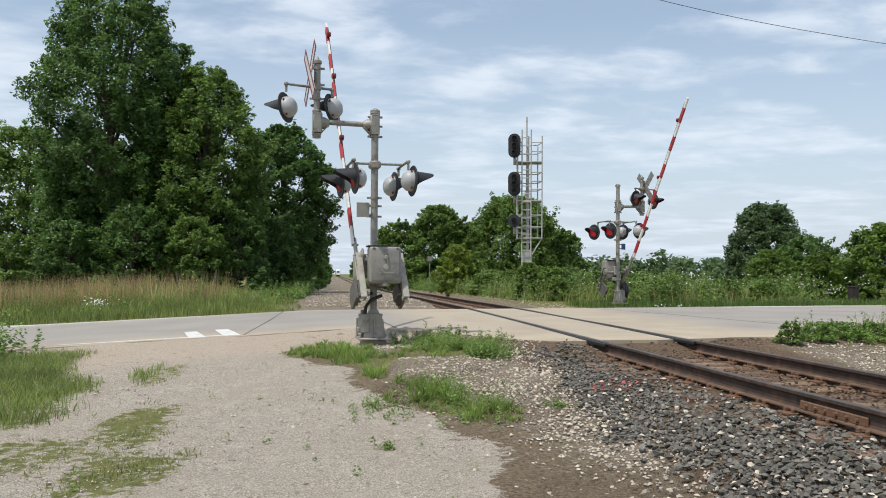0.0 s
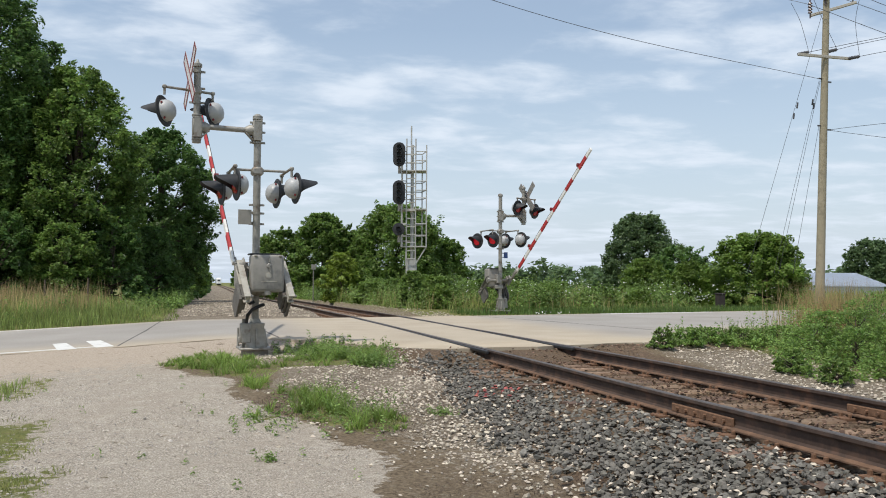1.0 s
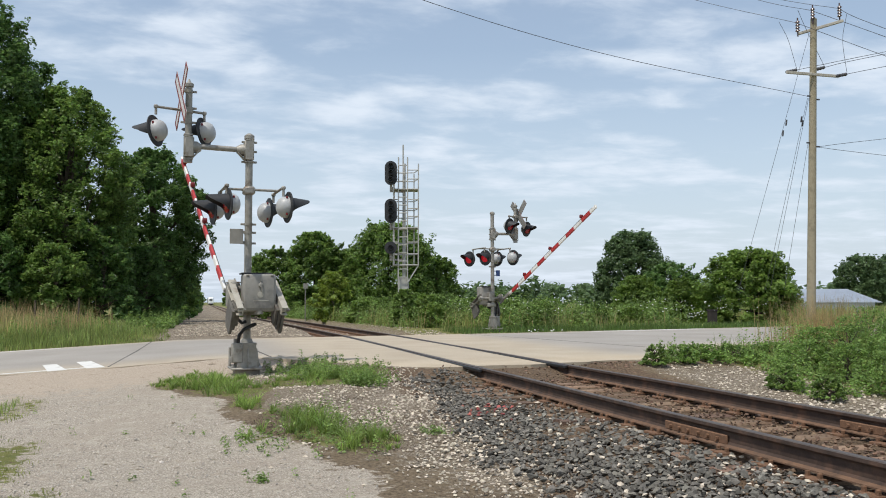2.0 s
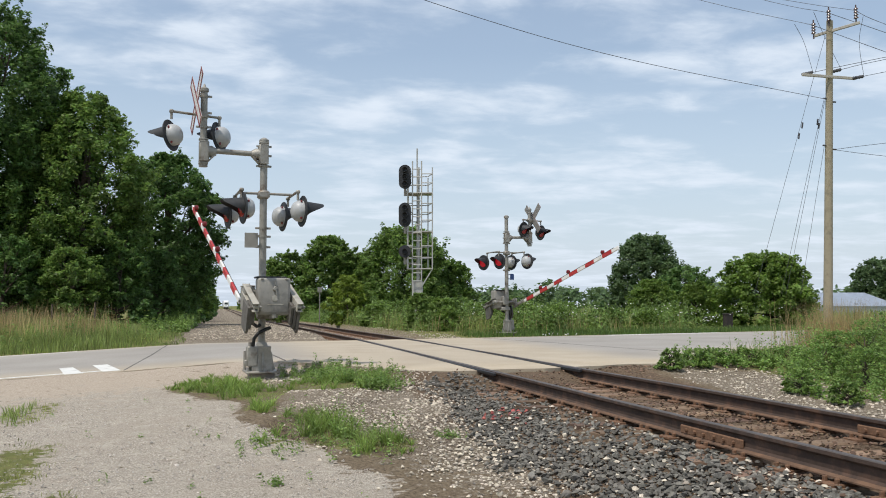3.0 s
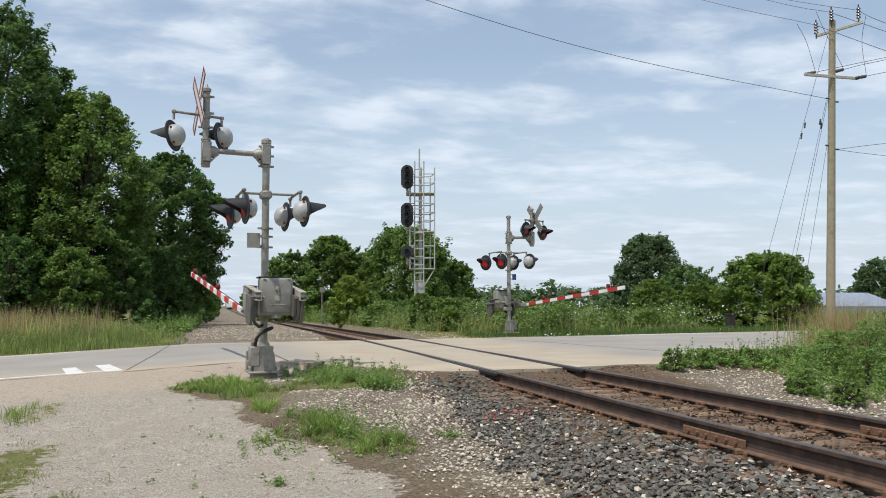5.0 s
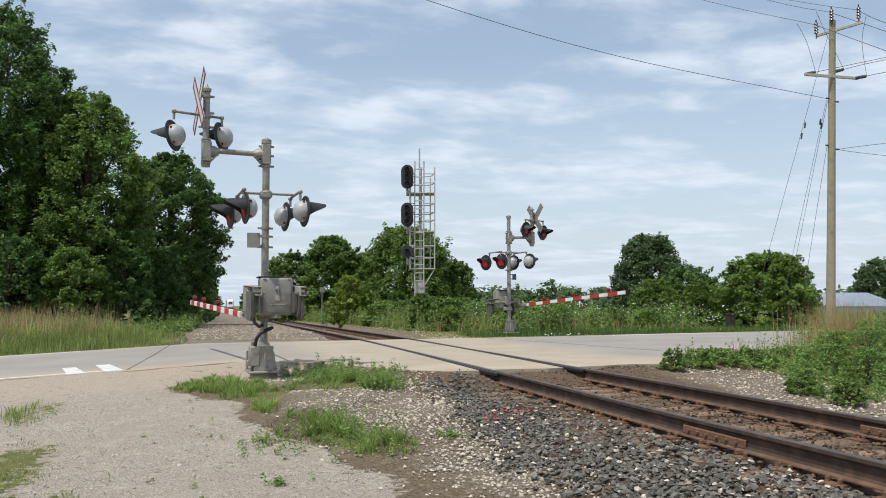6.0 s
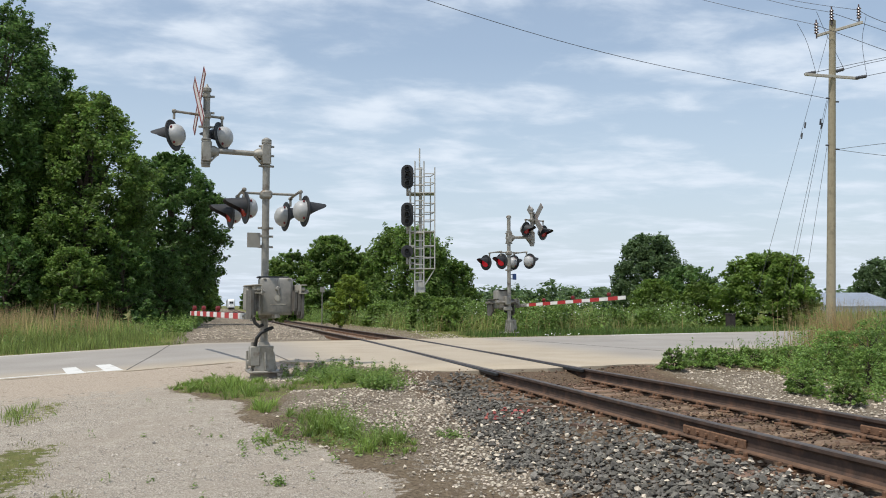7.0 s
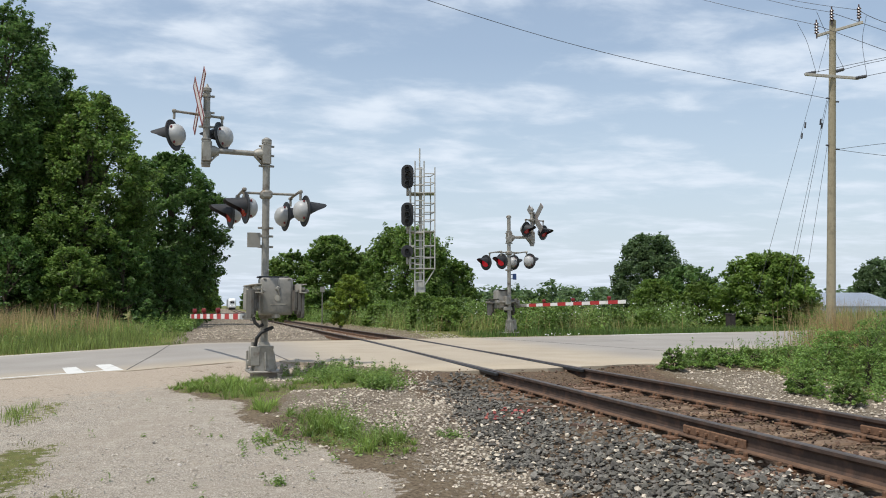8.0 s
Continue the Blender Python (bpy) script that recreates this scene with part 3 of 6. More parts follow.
def scatter_stones(name, pts, sizes, mat, label, seed):
    v, tri = stone_shapes(seed, len(pts))
    v = v * sizes[:, None, None] + pts[:, None]
    f = (tri[None] + 8 * np.arange(len(pts))[:, None, None]).reshape(-1, 3)
    return tagged(add_mesh(name, v.reshape(-1, 3), f, mat), label, "gravel", kind="stuff")


def bed_points(r, n, x0, x1, y0, y1):
    x, y = r.uniform(x0, x1, n), y0 + (y1 - y0) * r.uniform(0, 1, n) ** 1.35
    return x, y


def make_gravel():
    r = np.random.RandomState(8)
    # dark shoulder of fresh ballast on the yard side, in two layers
    x, y = bed_points(r, 15000, 2.2, 3.95, 2.6, 13.6)
    keep = (x + 0.3 * lumps(x, y, 1.7) + 0.15 * lumps(x, y, 5.1) + r.normal(0, 0.13, len(x)) > 2.62 + 0.16 * np.clip(y - 9.0, 0, 3)) & (road_sn(x, y)[1] < 11.75) & (r.uniform(0, 1, len(x)) < 1.05 - 0.9 * step(3.35, 3.7, x) * (0.4 + 0.6 * step(5.5, 8, y)))
    x, y = x[keep], y[keep]
    z = ground_z(x, y)
    scatter_stones("ballast_shoulder", np.stack([x, y, z + r.uniform(0.0, 0.035, len(x))], 1), r.uniform(0.015, 0.034, len(x)), BALLAST, "heaped dark grey angular ballast beside the rail", 1)
    # brown ballast between the rails and outside the far one
    x, y = bed_points(r, 12500, 3.5, 7.2, 3.0, 13.8)
    keep = (road_sn(x, y)[1] < 11.9) & ((x > 3.95) | (r.uniform(0, 1, len(x)) < 0.4)) & (np.abs(x - RAILS_X[0]) > 0.06) & (np.abs(x - RAILS_X[1]) > 0.06) & ((x > 6.4) | (r.uniform(0, 1, len(x)) < 0.85 + 0.4 * lumps(x, y, 2.7, 3.0) - 0.45 * step(8, 11, y)))
    x, y = x[keep], y[keep]
    scatter_stones("ballast_bed", np.stack([x, y, np.maximum(ground_z(x, y), -0.5) + np.where(x < 6.3, r.uniform(-0.015, 0.045, len(x)), 0.0)], 1), r.uniform(0.012, 0.028, len(x)), BALLAST_RUSTY, "rust-dusted brown ballast packed between wooden ties", 2)
    # white limestone
    x, y = bed_points(r, 25000, 0.4, 3.6, 2.6, 15)
    keep = (r.uniform(0, 1, len(x)) < lime_mask(x, y) * (0.12 + 0.75 * step(1.3, 2.2, x + 0.28 * np.clip(y - 8.2, 0, 4))) * (0.75 + 0.5 * lumps(x, y, 1.9, 6.0))) & (grass_mask(x, y) < 0.6) & (road_sn(x, y)[1] < 14.6)
    x, y = x[keep], y[keep]
    scatter_stones("limestone_gravel", np.stack([x, y, ground_z(x, y) + 0.006], 1), r.uniform(0.008, 0.024, len(x)), LIME, "scattered pale limestone gravel on brown soil", 3)
    x, y = bed_points(r, 5200, 6.6, 10.4, 5, 14)
    keep = (r.uniform(0, 1, len(x)) < lime_mask(x, y) * 0.8) & (road_sn(x, y)[1] < 12.3)
    x, y = x[keep], y[keep]
    scatter_stones("limestone_gravel", np.stack([x, y, ground_z(x, y) + 0.008], 1), r.uniform(0.012, 0.032, len(x)), LIME, "scattered pale limestone gravel beside the track", 4)
    # a few pale stones lie on the dark ones
    x, y = bed_points(r, 420, 2.0, 3.9, 2.6, 10)
    scatter_stones("pale_stones", np.stack([x, y, ground_z(x, y) + 0.045], 1), r.uniform(0.012, 0.03, len(x)), LIME, "single pale stones lying on dark ballast", 5)
    x, y = r.uniform(1.6, 3.8, 700), r.uniform(2.6, 5.6, 700)
    k = r.uniform(0, 1, 700) < 0.25 + 0.7 * step(5.4, 4.4, y - 0.25 * x)
    x, y = x[k], y[k]
    scatter_stones("pale_stones", np.stack([x, y, ground_z(x, y) + 0.03], 1), r.uniform(0.008, 0.022, len(x)), LIME, "pale stones strewn over dark ballast", 10)
    x, y = r.normal(3.15, 0.13, 22), r.normal(9.6, 0.25, 22)
    scatter_stones("marked_stones", np.stack([x, y, ground_z(x, y) + 0.04], 1), r.uniform(0.02, 0.035, 22), RED_STONE, "ballast stones marked with faded red paint", 9)
    # grit of the drive
    x, y = bed_points(r, 10000, -4.2, 1.6, 2.8, 12)
    keep = drive_mask(x, y) > 0.5
    x, y = x[keep], y[keep]
    scatter_stones("drive_grit", np.stack([x, y, ground_z(x, y) + 0.003], 1), r.uniform(0.004, 0.011, len(x)) * np.where(r.uniform(0, 1, len(x)) < 0.02, 2.0, 1.0), GRIT, "fine grey grit on the gravel drive", 6)
    # old stone bed beyond the road, left of the rails
    x, y = r.uniform(-1.3, 7.6, 5600), 26.5 + 30 * r.uniform(0, 1, 5600) ** 1.6
    keep = (road_sn(x, y)[1] > 24.2) & (x > -0.8 + 0.3 * lumps(x, y, 1.0))
    x, y = x[keep], y[keep]
    scatter_stones("far_ballast", np.stack([x, y, ground_z(x, y) + 0.01], 1), r.uniform(0.016, 0.038, len(x)), FAR_STONE, "pale worn ballast along the far track", 7)


make_gravel()


def loose_ballast(track):
    """Single stones lying on the heap nearest to the yard."""
    r = np.random.RandomState(77)
    v, tri = stone_shapes(40, 8)
    meshes = []
    for k in range(8):
        me = bpy.data.meshes.new("ballast_stone")
        me.from_pydata((v[k] * 0.034).tolist(), [], tri.tolist())
        me.materials.append(BALLAST_LOOSE)
        meshes.append(me)
    for k in range(290):
        x, y = r.uniform(2.5, 3.8), r.uniform(3.6, 9.0)
        o = new("ballast_stone", meshes[k % 8])
        o.parent = track
        s = r.uniform(0.7, 1.25)
        o.matrix_basis = pose(x, y, float(ground_z(x, y)) + 0.045, *r.uniform(-40, 40, 2), r.uniform(0, 360)) @ Matrix.Diagonal((s, s, s, 1))


loose_ballast(track_thing)


# ---- crossing signals ----
def flasher(parent, at, face, lit, tilt=0.0):
    """One round flashing lamp: domed back, black disc, hood and red lens. face: the way in which it shines, in the mast's space."""
    d = Vector((face[0], face[1], tilt)).normalized()
    q = Matrix.Translation(at) @ d.to_track_quat("Z", "Y").to_matrix().to_4x4()
    bm = B()
    lathe(bm, [(0.255, -0.006), (0.262, 0.0), (0.262, 0.012), (0.255, 0.018)], q, 32)
    disc = part("background_disc", bm, BLACK, parent, "round black background disc", True)
    bm = B()
    lathe(bm, [(0.03, -0.185), (0.08, -0.176), (0.128, -0.15), (0.16, -0.108), (0.176, -0.06), (0.18, -0.006)], q, 28)
    dome = part("lamp_dome", bm, LAMP_BACK, disc, "pale grey domed lamp back", True)
    for a in (0.6, 2.2, 3.9, 5.4):
        p = q @ Vector((0.185 * math.cos(a), 0.185 * math.sin(a), -0.05))
        part("latch", box(B(), 0.032, 0.032, 0.04, Matrix.Translation(p), bevel=0.008), ARM_LAMP, disc)
    bm = B()
    lathe(bm, [(0.150, 0.02), (0.145, 0.045), (0.10, 0.062), (0.02, 0.068)], q, 28)
    part("lens", bm, RED_LIT if lit else RED_LENS, disc, "lit red lens" if lit else "dull red lens", True)
    # hood: an open half shell, long above and cut away below
    bm = B()
    up = (q.to_3x3().inverted() @ Vector((0, 0, 1)))
    a0 = math.atan2(up.y, up.x)
    outer, inner = [], []
    for j in range(25):
        a = a0 + radians(-128 + 256 * j / 24)
        w = math.cos((a - a0) / 2.9)
        length = 0.05 + 0.30 * float(step(radians(125), radians(40), abs(a - a0)))
        for lst, rr in ((outer, 0.172), (inner, 0.164)):
            sh = 1 - 0.14 * w
            lst.append((bm.verts.new(q @ Vector((rr * math.cos(a), rr * math.sin(a), 0.015))), bm.verts.new(q @ Vector((rr * sh * math.cos(a), rr * sh * math.sin(a), length)))))
    for j in range(24):
        bm.faces.new((outer[j][0], outer[j + 1][0], outer[j + 1][1], outer[j][1]))
        bm.faces.new((inner[j][0], inner[j][1], inner[j + 1][1], inner[j + 1][0]))
        bm.faces.new((outer[j][1], outer[j + 1][1], inner[j + 1][1], inner[j][1]))
    part("hood", bm, BLACK, disc, "black hood over the lens", True)
    return disc


def collar(bm, x, y, z, r=0.075):
    lathe(bm, [(r, -0.02), (r, 0.02)], Matrix.Translation((x, y, z)), 16)
    for sx in (-1, 1):
        box(bm, 0.06, 0.03, 0.035, Matrix.Translation((x + sx * (r + 0.03), y, z)), bevel=0.005)


def crossing_signal(m, label, spec):
    """A flashing-light mast with a cantilevered upper pair, a crossbuck and a gate. x runs along the road, y across it."""
    th = thing("crossing_signal", m, label, "crossing signal", "crossing signals")
    top, bz, off, uz, lz = spec["top"], spec["bracket_z"], spec["offset"], spec["upper_z"], spec["lamp_z"]
    bm = B()
    rod(bm, (0, 0, 0.3), (0, 0, top), 0.062, n=20)
    part("mast", bm, GALV, th, "galvanised steel mast", True)
    bm = B()
    lathe(bm, [(0.085, top - 0.03), (0.085, top + 0.03), (0.06, top + 0.05), (0.03, top + 0.07)], n=18)
    part("mast_cap", bm, GALV, th, "", True)
    for z in (bz + 0.14, bz - 0.02, bz - 0.2, lz - 0.28, 2.34, 2.16):
        bm = B()
        collar(bm, 0, 0, z, 0.07)
        part("band_clamp", bm, GALV, th)
    # cast base with its flange
    bm = B()
    bw = spec["base_w"]
    box(bm, 0.56, 0.56, 0.035, Matrix.Translation((0, 0, 0.07)), bevel=0.01)
    lathe(bm, [(bw * q, z) for q, z in [(0.25, 0.085), (0.245, 0.13), (0.19, 0.44), (0.20, 0.455), (0.20, 0.49), (0.13, 0.50), (0.10, 0.56)]], Matrix.Rotation(math.pi / 4, 4, "Z"), n=4)
    for a in range(4):
        box(bm, 0.025, 0.05, 0.30, Matrix.Rotation(a * math.pi / 2, 4, "Z") @ Matrix.Translation((0, -0.17 * bw, 0.24)) @ Matrix.Rotation(radians(-8), 4, "X"), bevel=0.006)
    part("base", bm, GALV, th, "cast steel base with flange", True)
    bm = B()
    box(bm, 0.40, 0.40, 0.10, Matrix.Translation((0, 0, 0.0)), bevel=0.01)
    part("footing", bm, material("footing_concrete", (0.2, 0.18, 0.16), bump=0.4), th, "stained concrete footing")
    for sx in (-1, 1):
        for sy in (-1, 1):
            bm = B()
            rod(bm, (sx * 0.245, sy * 0.245, 0.04), (sx * 0.245, sy * 0.245, 0.13), 0.014, n=8)
            rod(bm, (sx * 0.245, sy * 0.245, 0.088), (sx * 0.245, sy * 0.245, 0.11), 0.026, n=6)
            part("bolt", bm, GALV, th)
    bm = B()
    box(bm, 0.17, 0.2, 0.33, Matrix.Translation((-0.17, -0.08, 0.33)), bevel=0.015)
    box(bm, 0.05, 0.14, 0.1, Matrix.Translation((-0.27, -0.08, 0.22)), bevel=0.01)
    rod(bm, (-0.2, -0.08, 0.48), (-0.2, -0.08, 0.56), 0.03)
    part("junction_box", bm, GALV, th, "grey cast junction box", True)
    bm = B()
    rod(bm, (-0.29, -0.1, 0.42), (-0.29, -0.1, 0.12), 0.02)
    part("hinge", bm, GALV, th)
    # cable from junction box round the mast to the gate mechanism
    bm = B()
    pts = [(-0.16, -0.14, 0.5), (-0.15, -0.18, 0.62), (-0.08, -0.2, 0.72), (0.05, -0.17, 0.78), (0.12, -0.12, 0.80)]
    tube(bm, pts, 0.03, 10)
    tube(bm, [(-0.2, -0.1, 0.97), (-0.17, -0.12, 0.88), (-0.1, -0.14, 0.82), (-0.04, -0.12, 0.85)], 0.028, 10)
    part("cable", bm, SHEATH_AND_GAP_BLACK, th, "black sheathed cable", True)
    # gate mechanism
    gx, gy, gz0 = spec["box"]
    bm = B()
    box(bm, 0.54, 0.34, 0.62, Matrix.Translation((gx, gy, gz0 + 0.33)), bevel=0.05, seg=3)
    mech = part("gate_mechanism", bm, GALV_BOX, th, "grey aluminium gate mechanism housing", True)
    bm = B()
    box(bm, 0.46, 0.02, 0.52, Matrix.Translation((gx, gy - 0.172, gz0 + 0.33)), bevel=0.009, seg=2)
    cover = part("door", bm, GALV_BOX, mech, "", True)
    bm = B()
    box(bm, 0.50, 0.30, 0.03, Matrix.Translation((gx - 0.04, gy + 0.07, gz0 + 0.65)), bevel=0.012)
    part("lid", bm, BLACK, mech, "dark weathered lid seam")
    if spec["side_housing"]:
        bm = B()
        box(bm, 0.20, 0.40, 0.40, Matrix.Translation((gx - 0.36, gy + 0.42, gz0 + 0.30)), bevel=0.03, seg=2)
        lathe(bm, [(0.07, 0), (0.07, 0.03), (0.04, 0.05)], Matrix.Translation((gx - 0.38, gy + 0.19, gz0 + 0.46)) @ Matrix.Rotation(math.pi / 2, 4, "X"), 14)
        side = part("side_housing", bm, GALV_BOX, mech, "grey side housing of the gate drive", True)
        bm = B()
        box(bm, 0.21, 0.42, 0.02, Matrix.Translation((gx - 0.36, gy + 0.42, gz0 + 0.51)), bevel=0.008)
        part("cover_plate", bm, GALV, side)
    for hx in (-0.2, 0.2):
        part("hinge_boss", box(B(), 0.05, 0.03, 0.03, Matrix.Translation((gx + hx, gy - 0.178, gz0 + 0.62)), bevel=0.008), GALV, mech)
    bm = B()
    rod(bm, (gx + 0.0, gy - 0.1, gz0 - 0.02), (gx + 0.0, gy - 0.1, gz0 + 0.04), 0.07, n=14)
    part("drain_boss", bm, GALV, mech)
    bm = B()
    tube(bm, [(gx + 0.01, gy - 0.19, gz0 + 0.60), (gx + 0.02, gy - 0.2, gz0 + 0.52), (gx + 0.015, gy - 0.195, gz0 + 0.48)], 0.009, 6)
    box(bm, 0.06, 0.035, 0.075, Matrix.Translation((gx + 0.01, gy - 0.195, gz0 + 0.46)) @ Matrix.Rotation(0.5, 4, "Y"), bevel=0.01)
    rod(bm, (gx + 0.02, gy - 0.2, gz0 + 0.45), (gx + 0.04, gy - 0.2, gz0 + 0.34), 0.012)
    part("hasp", bm, GALV, mech, "steel hasp and padlock", True)
    bm = B()
    lathe(bm, [(0.05, 0), (0.05, 0.012), (0.03, 0.014)], Matrix.Translation((gx + 0.01, gy - 0.18, gz0 + 0.3)) @ Matrix.Rotation(math.pi / 2, 4, "X"), 18)
    box(bm, 0.26, 0.008, 0.014, Matrix.Translation((gx + 0.02, gy - 0.183, gz0 + 0.20)))
    part("embossed_mark", bm, LEVER, mech, "faint embossed mark and lettering bar")
    bm = B()
    box(bm, 0.2, 0.2, 0.3, Matrix.Translation((gx - 0.08, 0, gz0 + 0.3)), bevel=0.02)
    box(bm, 0.3, 0.16, 0.12, Matrix.Translation((gx - 0.08, 0, gz0 + 0.02)), bevel=0.02)
    part("mounting_bracket", bm, GALV, th)
    # lower lamps on a cross arm
    bm = B()
    box(bm, 0.2, 0.2, 0.14, Matrix.Translation((0, 0, lz + 0.29)), bevel=0.03)
    rod(bm, (-0.42, 0, lz + 0.31), (0.5, 0, lz + 0.31), 0.022)
    for px in (-0.42, 0.5):
        rod(bm, (px, -0.52, lz + 0.31), (px, 0.52, lz + 0.31), 0.022)
        for py in (-0.5, 0.5):
            box(bm, 0.07, 0.07, 0.06, Matrix.Translation((px, py, lz + 0.30)), bevel=0.015)
            rod(bm, (px, py, lz + 0.31), (px, py, lz + 0.16), 0.022)
    part("cross_arm", bm, GALV, th, "galvanised cross arm", True)
    lt = radians(spec["lamp_turn"])
    for k, py in enumerate((-0.5, 0.5)):
        flasher(th, (-0.46 - 0.14 * py, py, lz), (-math.cos(lt), -math.sin(lt)), False, -0.03)
        flasher(th, (spec["lamp_x"] - 0.16 * py, py, lz - 0.02), (math.cos(lt), math.sin(lt)), spec["lit"], -0.03)
    # plate on the mast
    bm = B()
    sx, sy, sz, sw, sh = spec["plate"]
    box(bm, sw, 0.02, sh, Matrix.Translation((sx, sy, sz)), bevel=0.004)
    rod(bm, (sx, 0, sz + sh * 0.35), (0, 0, sz + sh * 0.35), 0.014)
    rod(bm, (sx, 0, sz - sh * 0.35), (0, 0, sz - sh * 0.35), 0.014)
    part("plate_sign", bm, spec["plate_mat"], th, spec["plate_label"])
    # cantilever pipe and the second mast
    bm = B()
    rod(bm, (0, 0, bz), (off, 0, bz + 0.02), 0.046, n=16)
    part("cantilever_pipe", bm, GALV, th, "", True)
    for px, sg in ((0, -1), (off, 1)):
        bm = B()
        box(bm, 0.16, 0.2, 0.34, Matrix.Translation((px + sg * 0.01, 0, bz)), bevel=0.02)
        lathe(bm, [(0.10, -0.1), (0.10, 0.02), (0.06, 0.09)], Matrix.Translation((px + sg * 0.12, 0, bz)) @ Matrix.Rotation(sg * math.pi / 2, 4, "Y"), 12)
        for dz in (-0.2, 0.2):
            box(bm, 0.15, 0.15, 0.03, Matrix.Translation((px, 0, bz + dz)), bevel=0.005)
            for dyy in (-0.09, 0.09):
                rod(bm, (px + 0.07, dyy, bz + dz * 0.8), (px - 0.07, dyy, bz + dz * 0.8), 0.014, n=6)
        v = Matrix.Translation((px + sg * 0.12, 0, bz - 0.12)) @ Matrix.Rotation(sg * 0.75, 4, "Y")
        box(bm, 0.02, 0.12, 0.22, v, bevel=0.004)
        part("pipe_clamp", bm, GALV, th, "bolted pipe clamp", True)
    bm = B()
    lo, hi = spec["pipe"]
    rod(bm, (off, 0, lo), (off, 0, hi), 0.056, n=16)
    lathe(bm, [(0.075, hi - 0.02), (0.075, hi + 0.03), (0.03, hi + 0.06), (0.012, hi + 0.11)], Matrix.Translation((off, 0, 0)), 16)
    lathe(bm, [(0.072, lo - 0.02), (0.072, lo + 0.06)], Matrix.Translation((off, 0, 0)), 16)
    for z in (hi - 0.1, hi - 0.38, hi - 0.62):
        collar(bm, off, 0, z, 0.068)
    part("upper_pipe", bm, GALV, th, "", True)
    # upper lamps, turned to the side road
    ua = radians(spec["upper_turn"])
    face = (math.sin(ua), math.cos(ua))
    side = (math.cos(radians(spec["upper_arm"])), -math.sin(radians(spec["upper_arm"])))
    bm = B()
    cx = off + spec["upper_shift"]
    ends = [(cx + side[0] * k, side[1] * k, uz + 0.33) for k in (-0.42, 0.42)]
    box(bm, 0.14, 0.14, 0.12, Matrix.Translation((off, 0, uz + 0.33)), bevel=0.02)
    rod(bm, ends[0], ends[1], 0.022)
    for e in ends:
        rod(bm, e, (e[0], e[1], uz + 0.2), 0.022)
        box(bm, 0.07, 0.07, 0.06, Matrix.Translation(e), bevel=0.015)
    part("upper_cross_arm", bm, GALV, th, "", True)
    for k, e in enumerate(ends):
        flasher(th, (e[0], e[1], uz - 0.07 * (k == 0)), face, False, -0.16)
    # crossbuck
    cb = radians(spec["buck_turn"])
    bn = Vector((math.sin(cb), math.cos(cb), 0))
    at = Vector((off, 0, spec["buck_z"])) + bn * 0.12
    for k, sg in enumerate((-1, 1)):
        q = Matrix.Translation(at + bn * 0.012 * k) @ bn.to_track_quat("Y", "Z").to_matrix().to_4x4() @ Matrix.Rotation(radians(45 * sg), 4, "Y")
        bm = B()
        box(bm, 0.22, 0.008, 1.22, q, bevel=0.002)
        bd = part("crossbuck_board", bm, spec["board"], th, spec["board_label"])
        bm = B()
        for sx in (-1, 1):
            box(bm, 0.045, 0.006, 1.22, q @ Matrix.Translation((sx * 0.089, 0.006, 0)))
            box(bm, 0.22, 0.006, 0.04, q @ Matrix.Translation((0, 0.006, sx * 0.592)))
        part("red_border", bm, SIGN_RED, bd)
    bm = B()
    for z in (spec["buck_z"] - 0.12, spec["buck_z"] + 0.14):
        rod(bm, (off, 0, z), tuple(at + Vector((0, 0, z - spec["buck_z"]))), 0.014)
    part("crossbuck_bracket", bm, GALV, th)
    # the gate: arm, levers and counterweights swing together about the shaft (x)
    px, pz = spec["pivot"]
    arm = new("gate_arm")
    arm.parent = th
    arm.matrix_basis = pose(0, 0, pz, 0, 0, spec["plane_turn"])
    Lg, drop = spec["length"], spec["arm_drop"]
    turn = Matrix.Translation((px, 0, drop))
    n = spec["bands"]
    step_l = (Lg - 0.75) / n
    bm = B()
    box(bm, 0.05, Lg - 0.6, 0.10, turn @ Matrix.Translation((0, 0.6 + (Lg - 0.6) / 2, 0)), bevel=0.006)
    part("arm_board", bm, ARM_WHITE, arm, "white gate arm board")
    for k in range(n):
        bm = B()
        box(bm, 0.056, step_l * 0.52, 0.104, turn @ Matrix.Translation((0, Lg - spec["tip_gap"] - step_l * 0.26 - k * step_l, 0)), bevel=0.004)
        part("red_band", bm, ARM_RED, arm, "red reflective band")
    for f in spec["arm_lamps"]:
        bm = B()
        q = turn @ Matrix.Translation((0, Lg * f, 0.12))
        rod(bm, turn @ Vector((0, Lg * f, 0.03)), turn @ Vector((0, Lg * f, 0.1)), 0.012)
        lathe(bm, [(0.03, -0.045), (0.055, -0.035), (0.055, 0.035), (0.03, 0.045)], q @ Matrix.Rotation(math.pi / 2, 4, "Y"), 16)
        part("arm_lamp", bm, ARM_LAMP, arm, "small round red arm lamp", True)
    bm = B()
    tube(bm, [turn @ Vector((0.02, 0.65, 0.055)), turn @ Vector((0.02, Lg * 0.45, 0.055)), turn @ Vector((0.02, Lg * 0.97, 0.055))], 0.007, 6)
    part("arm_cable", bm, SHEATH_AND_GAP_BLACK, arm)
    bm = B()
    box(bm, 0.05, 0.62, 0.11, turn @ Matrix.Translation((0.03, 0.42, 0)), bevel=0.012)
    box(bm, 0.045, 0.30, 0.16 - drop, Matrix.Translation((px + 0.03, 0.08, drop / 2)), bevel=0.03)
    rod(bm, (px - 0.03, 0.3, drop), (px + 0.09, 0.3, drop), 0.02, n=6)
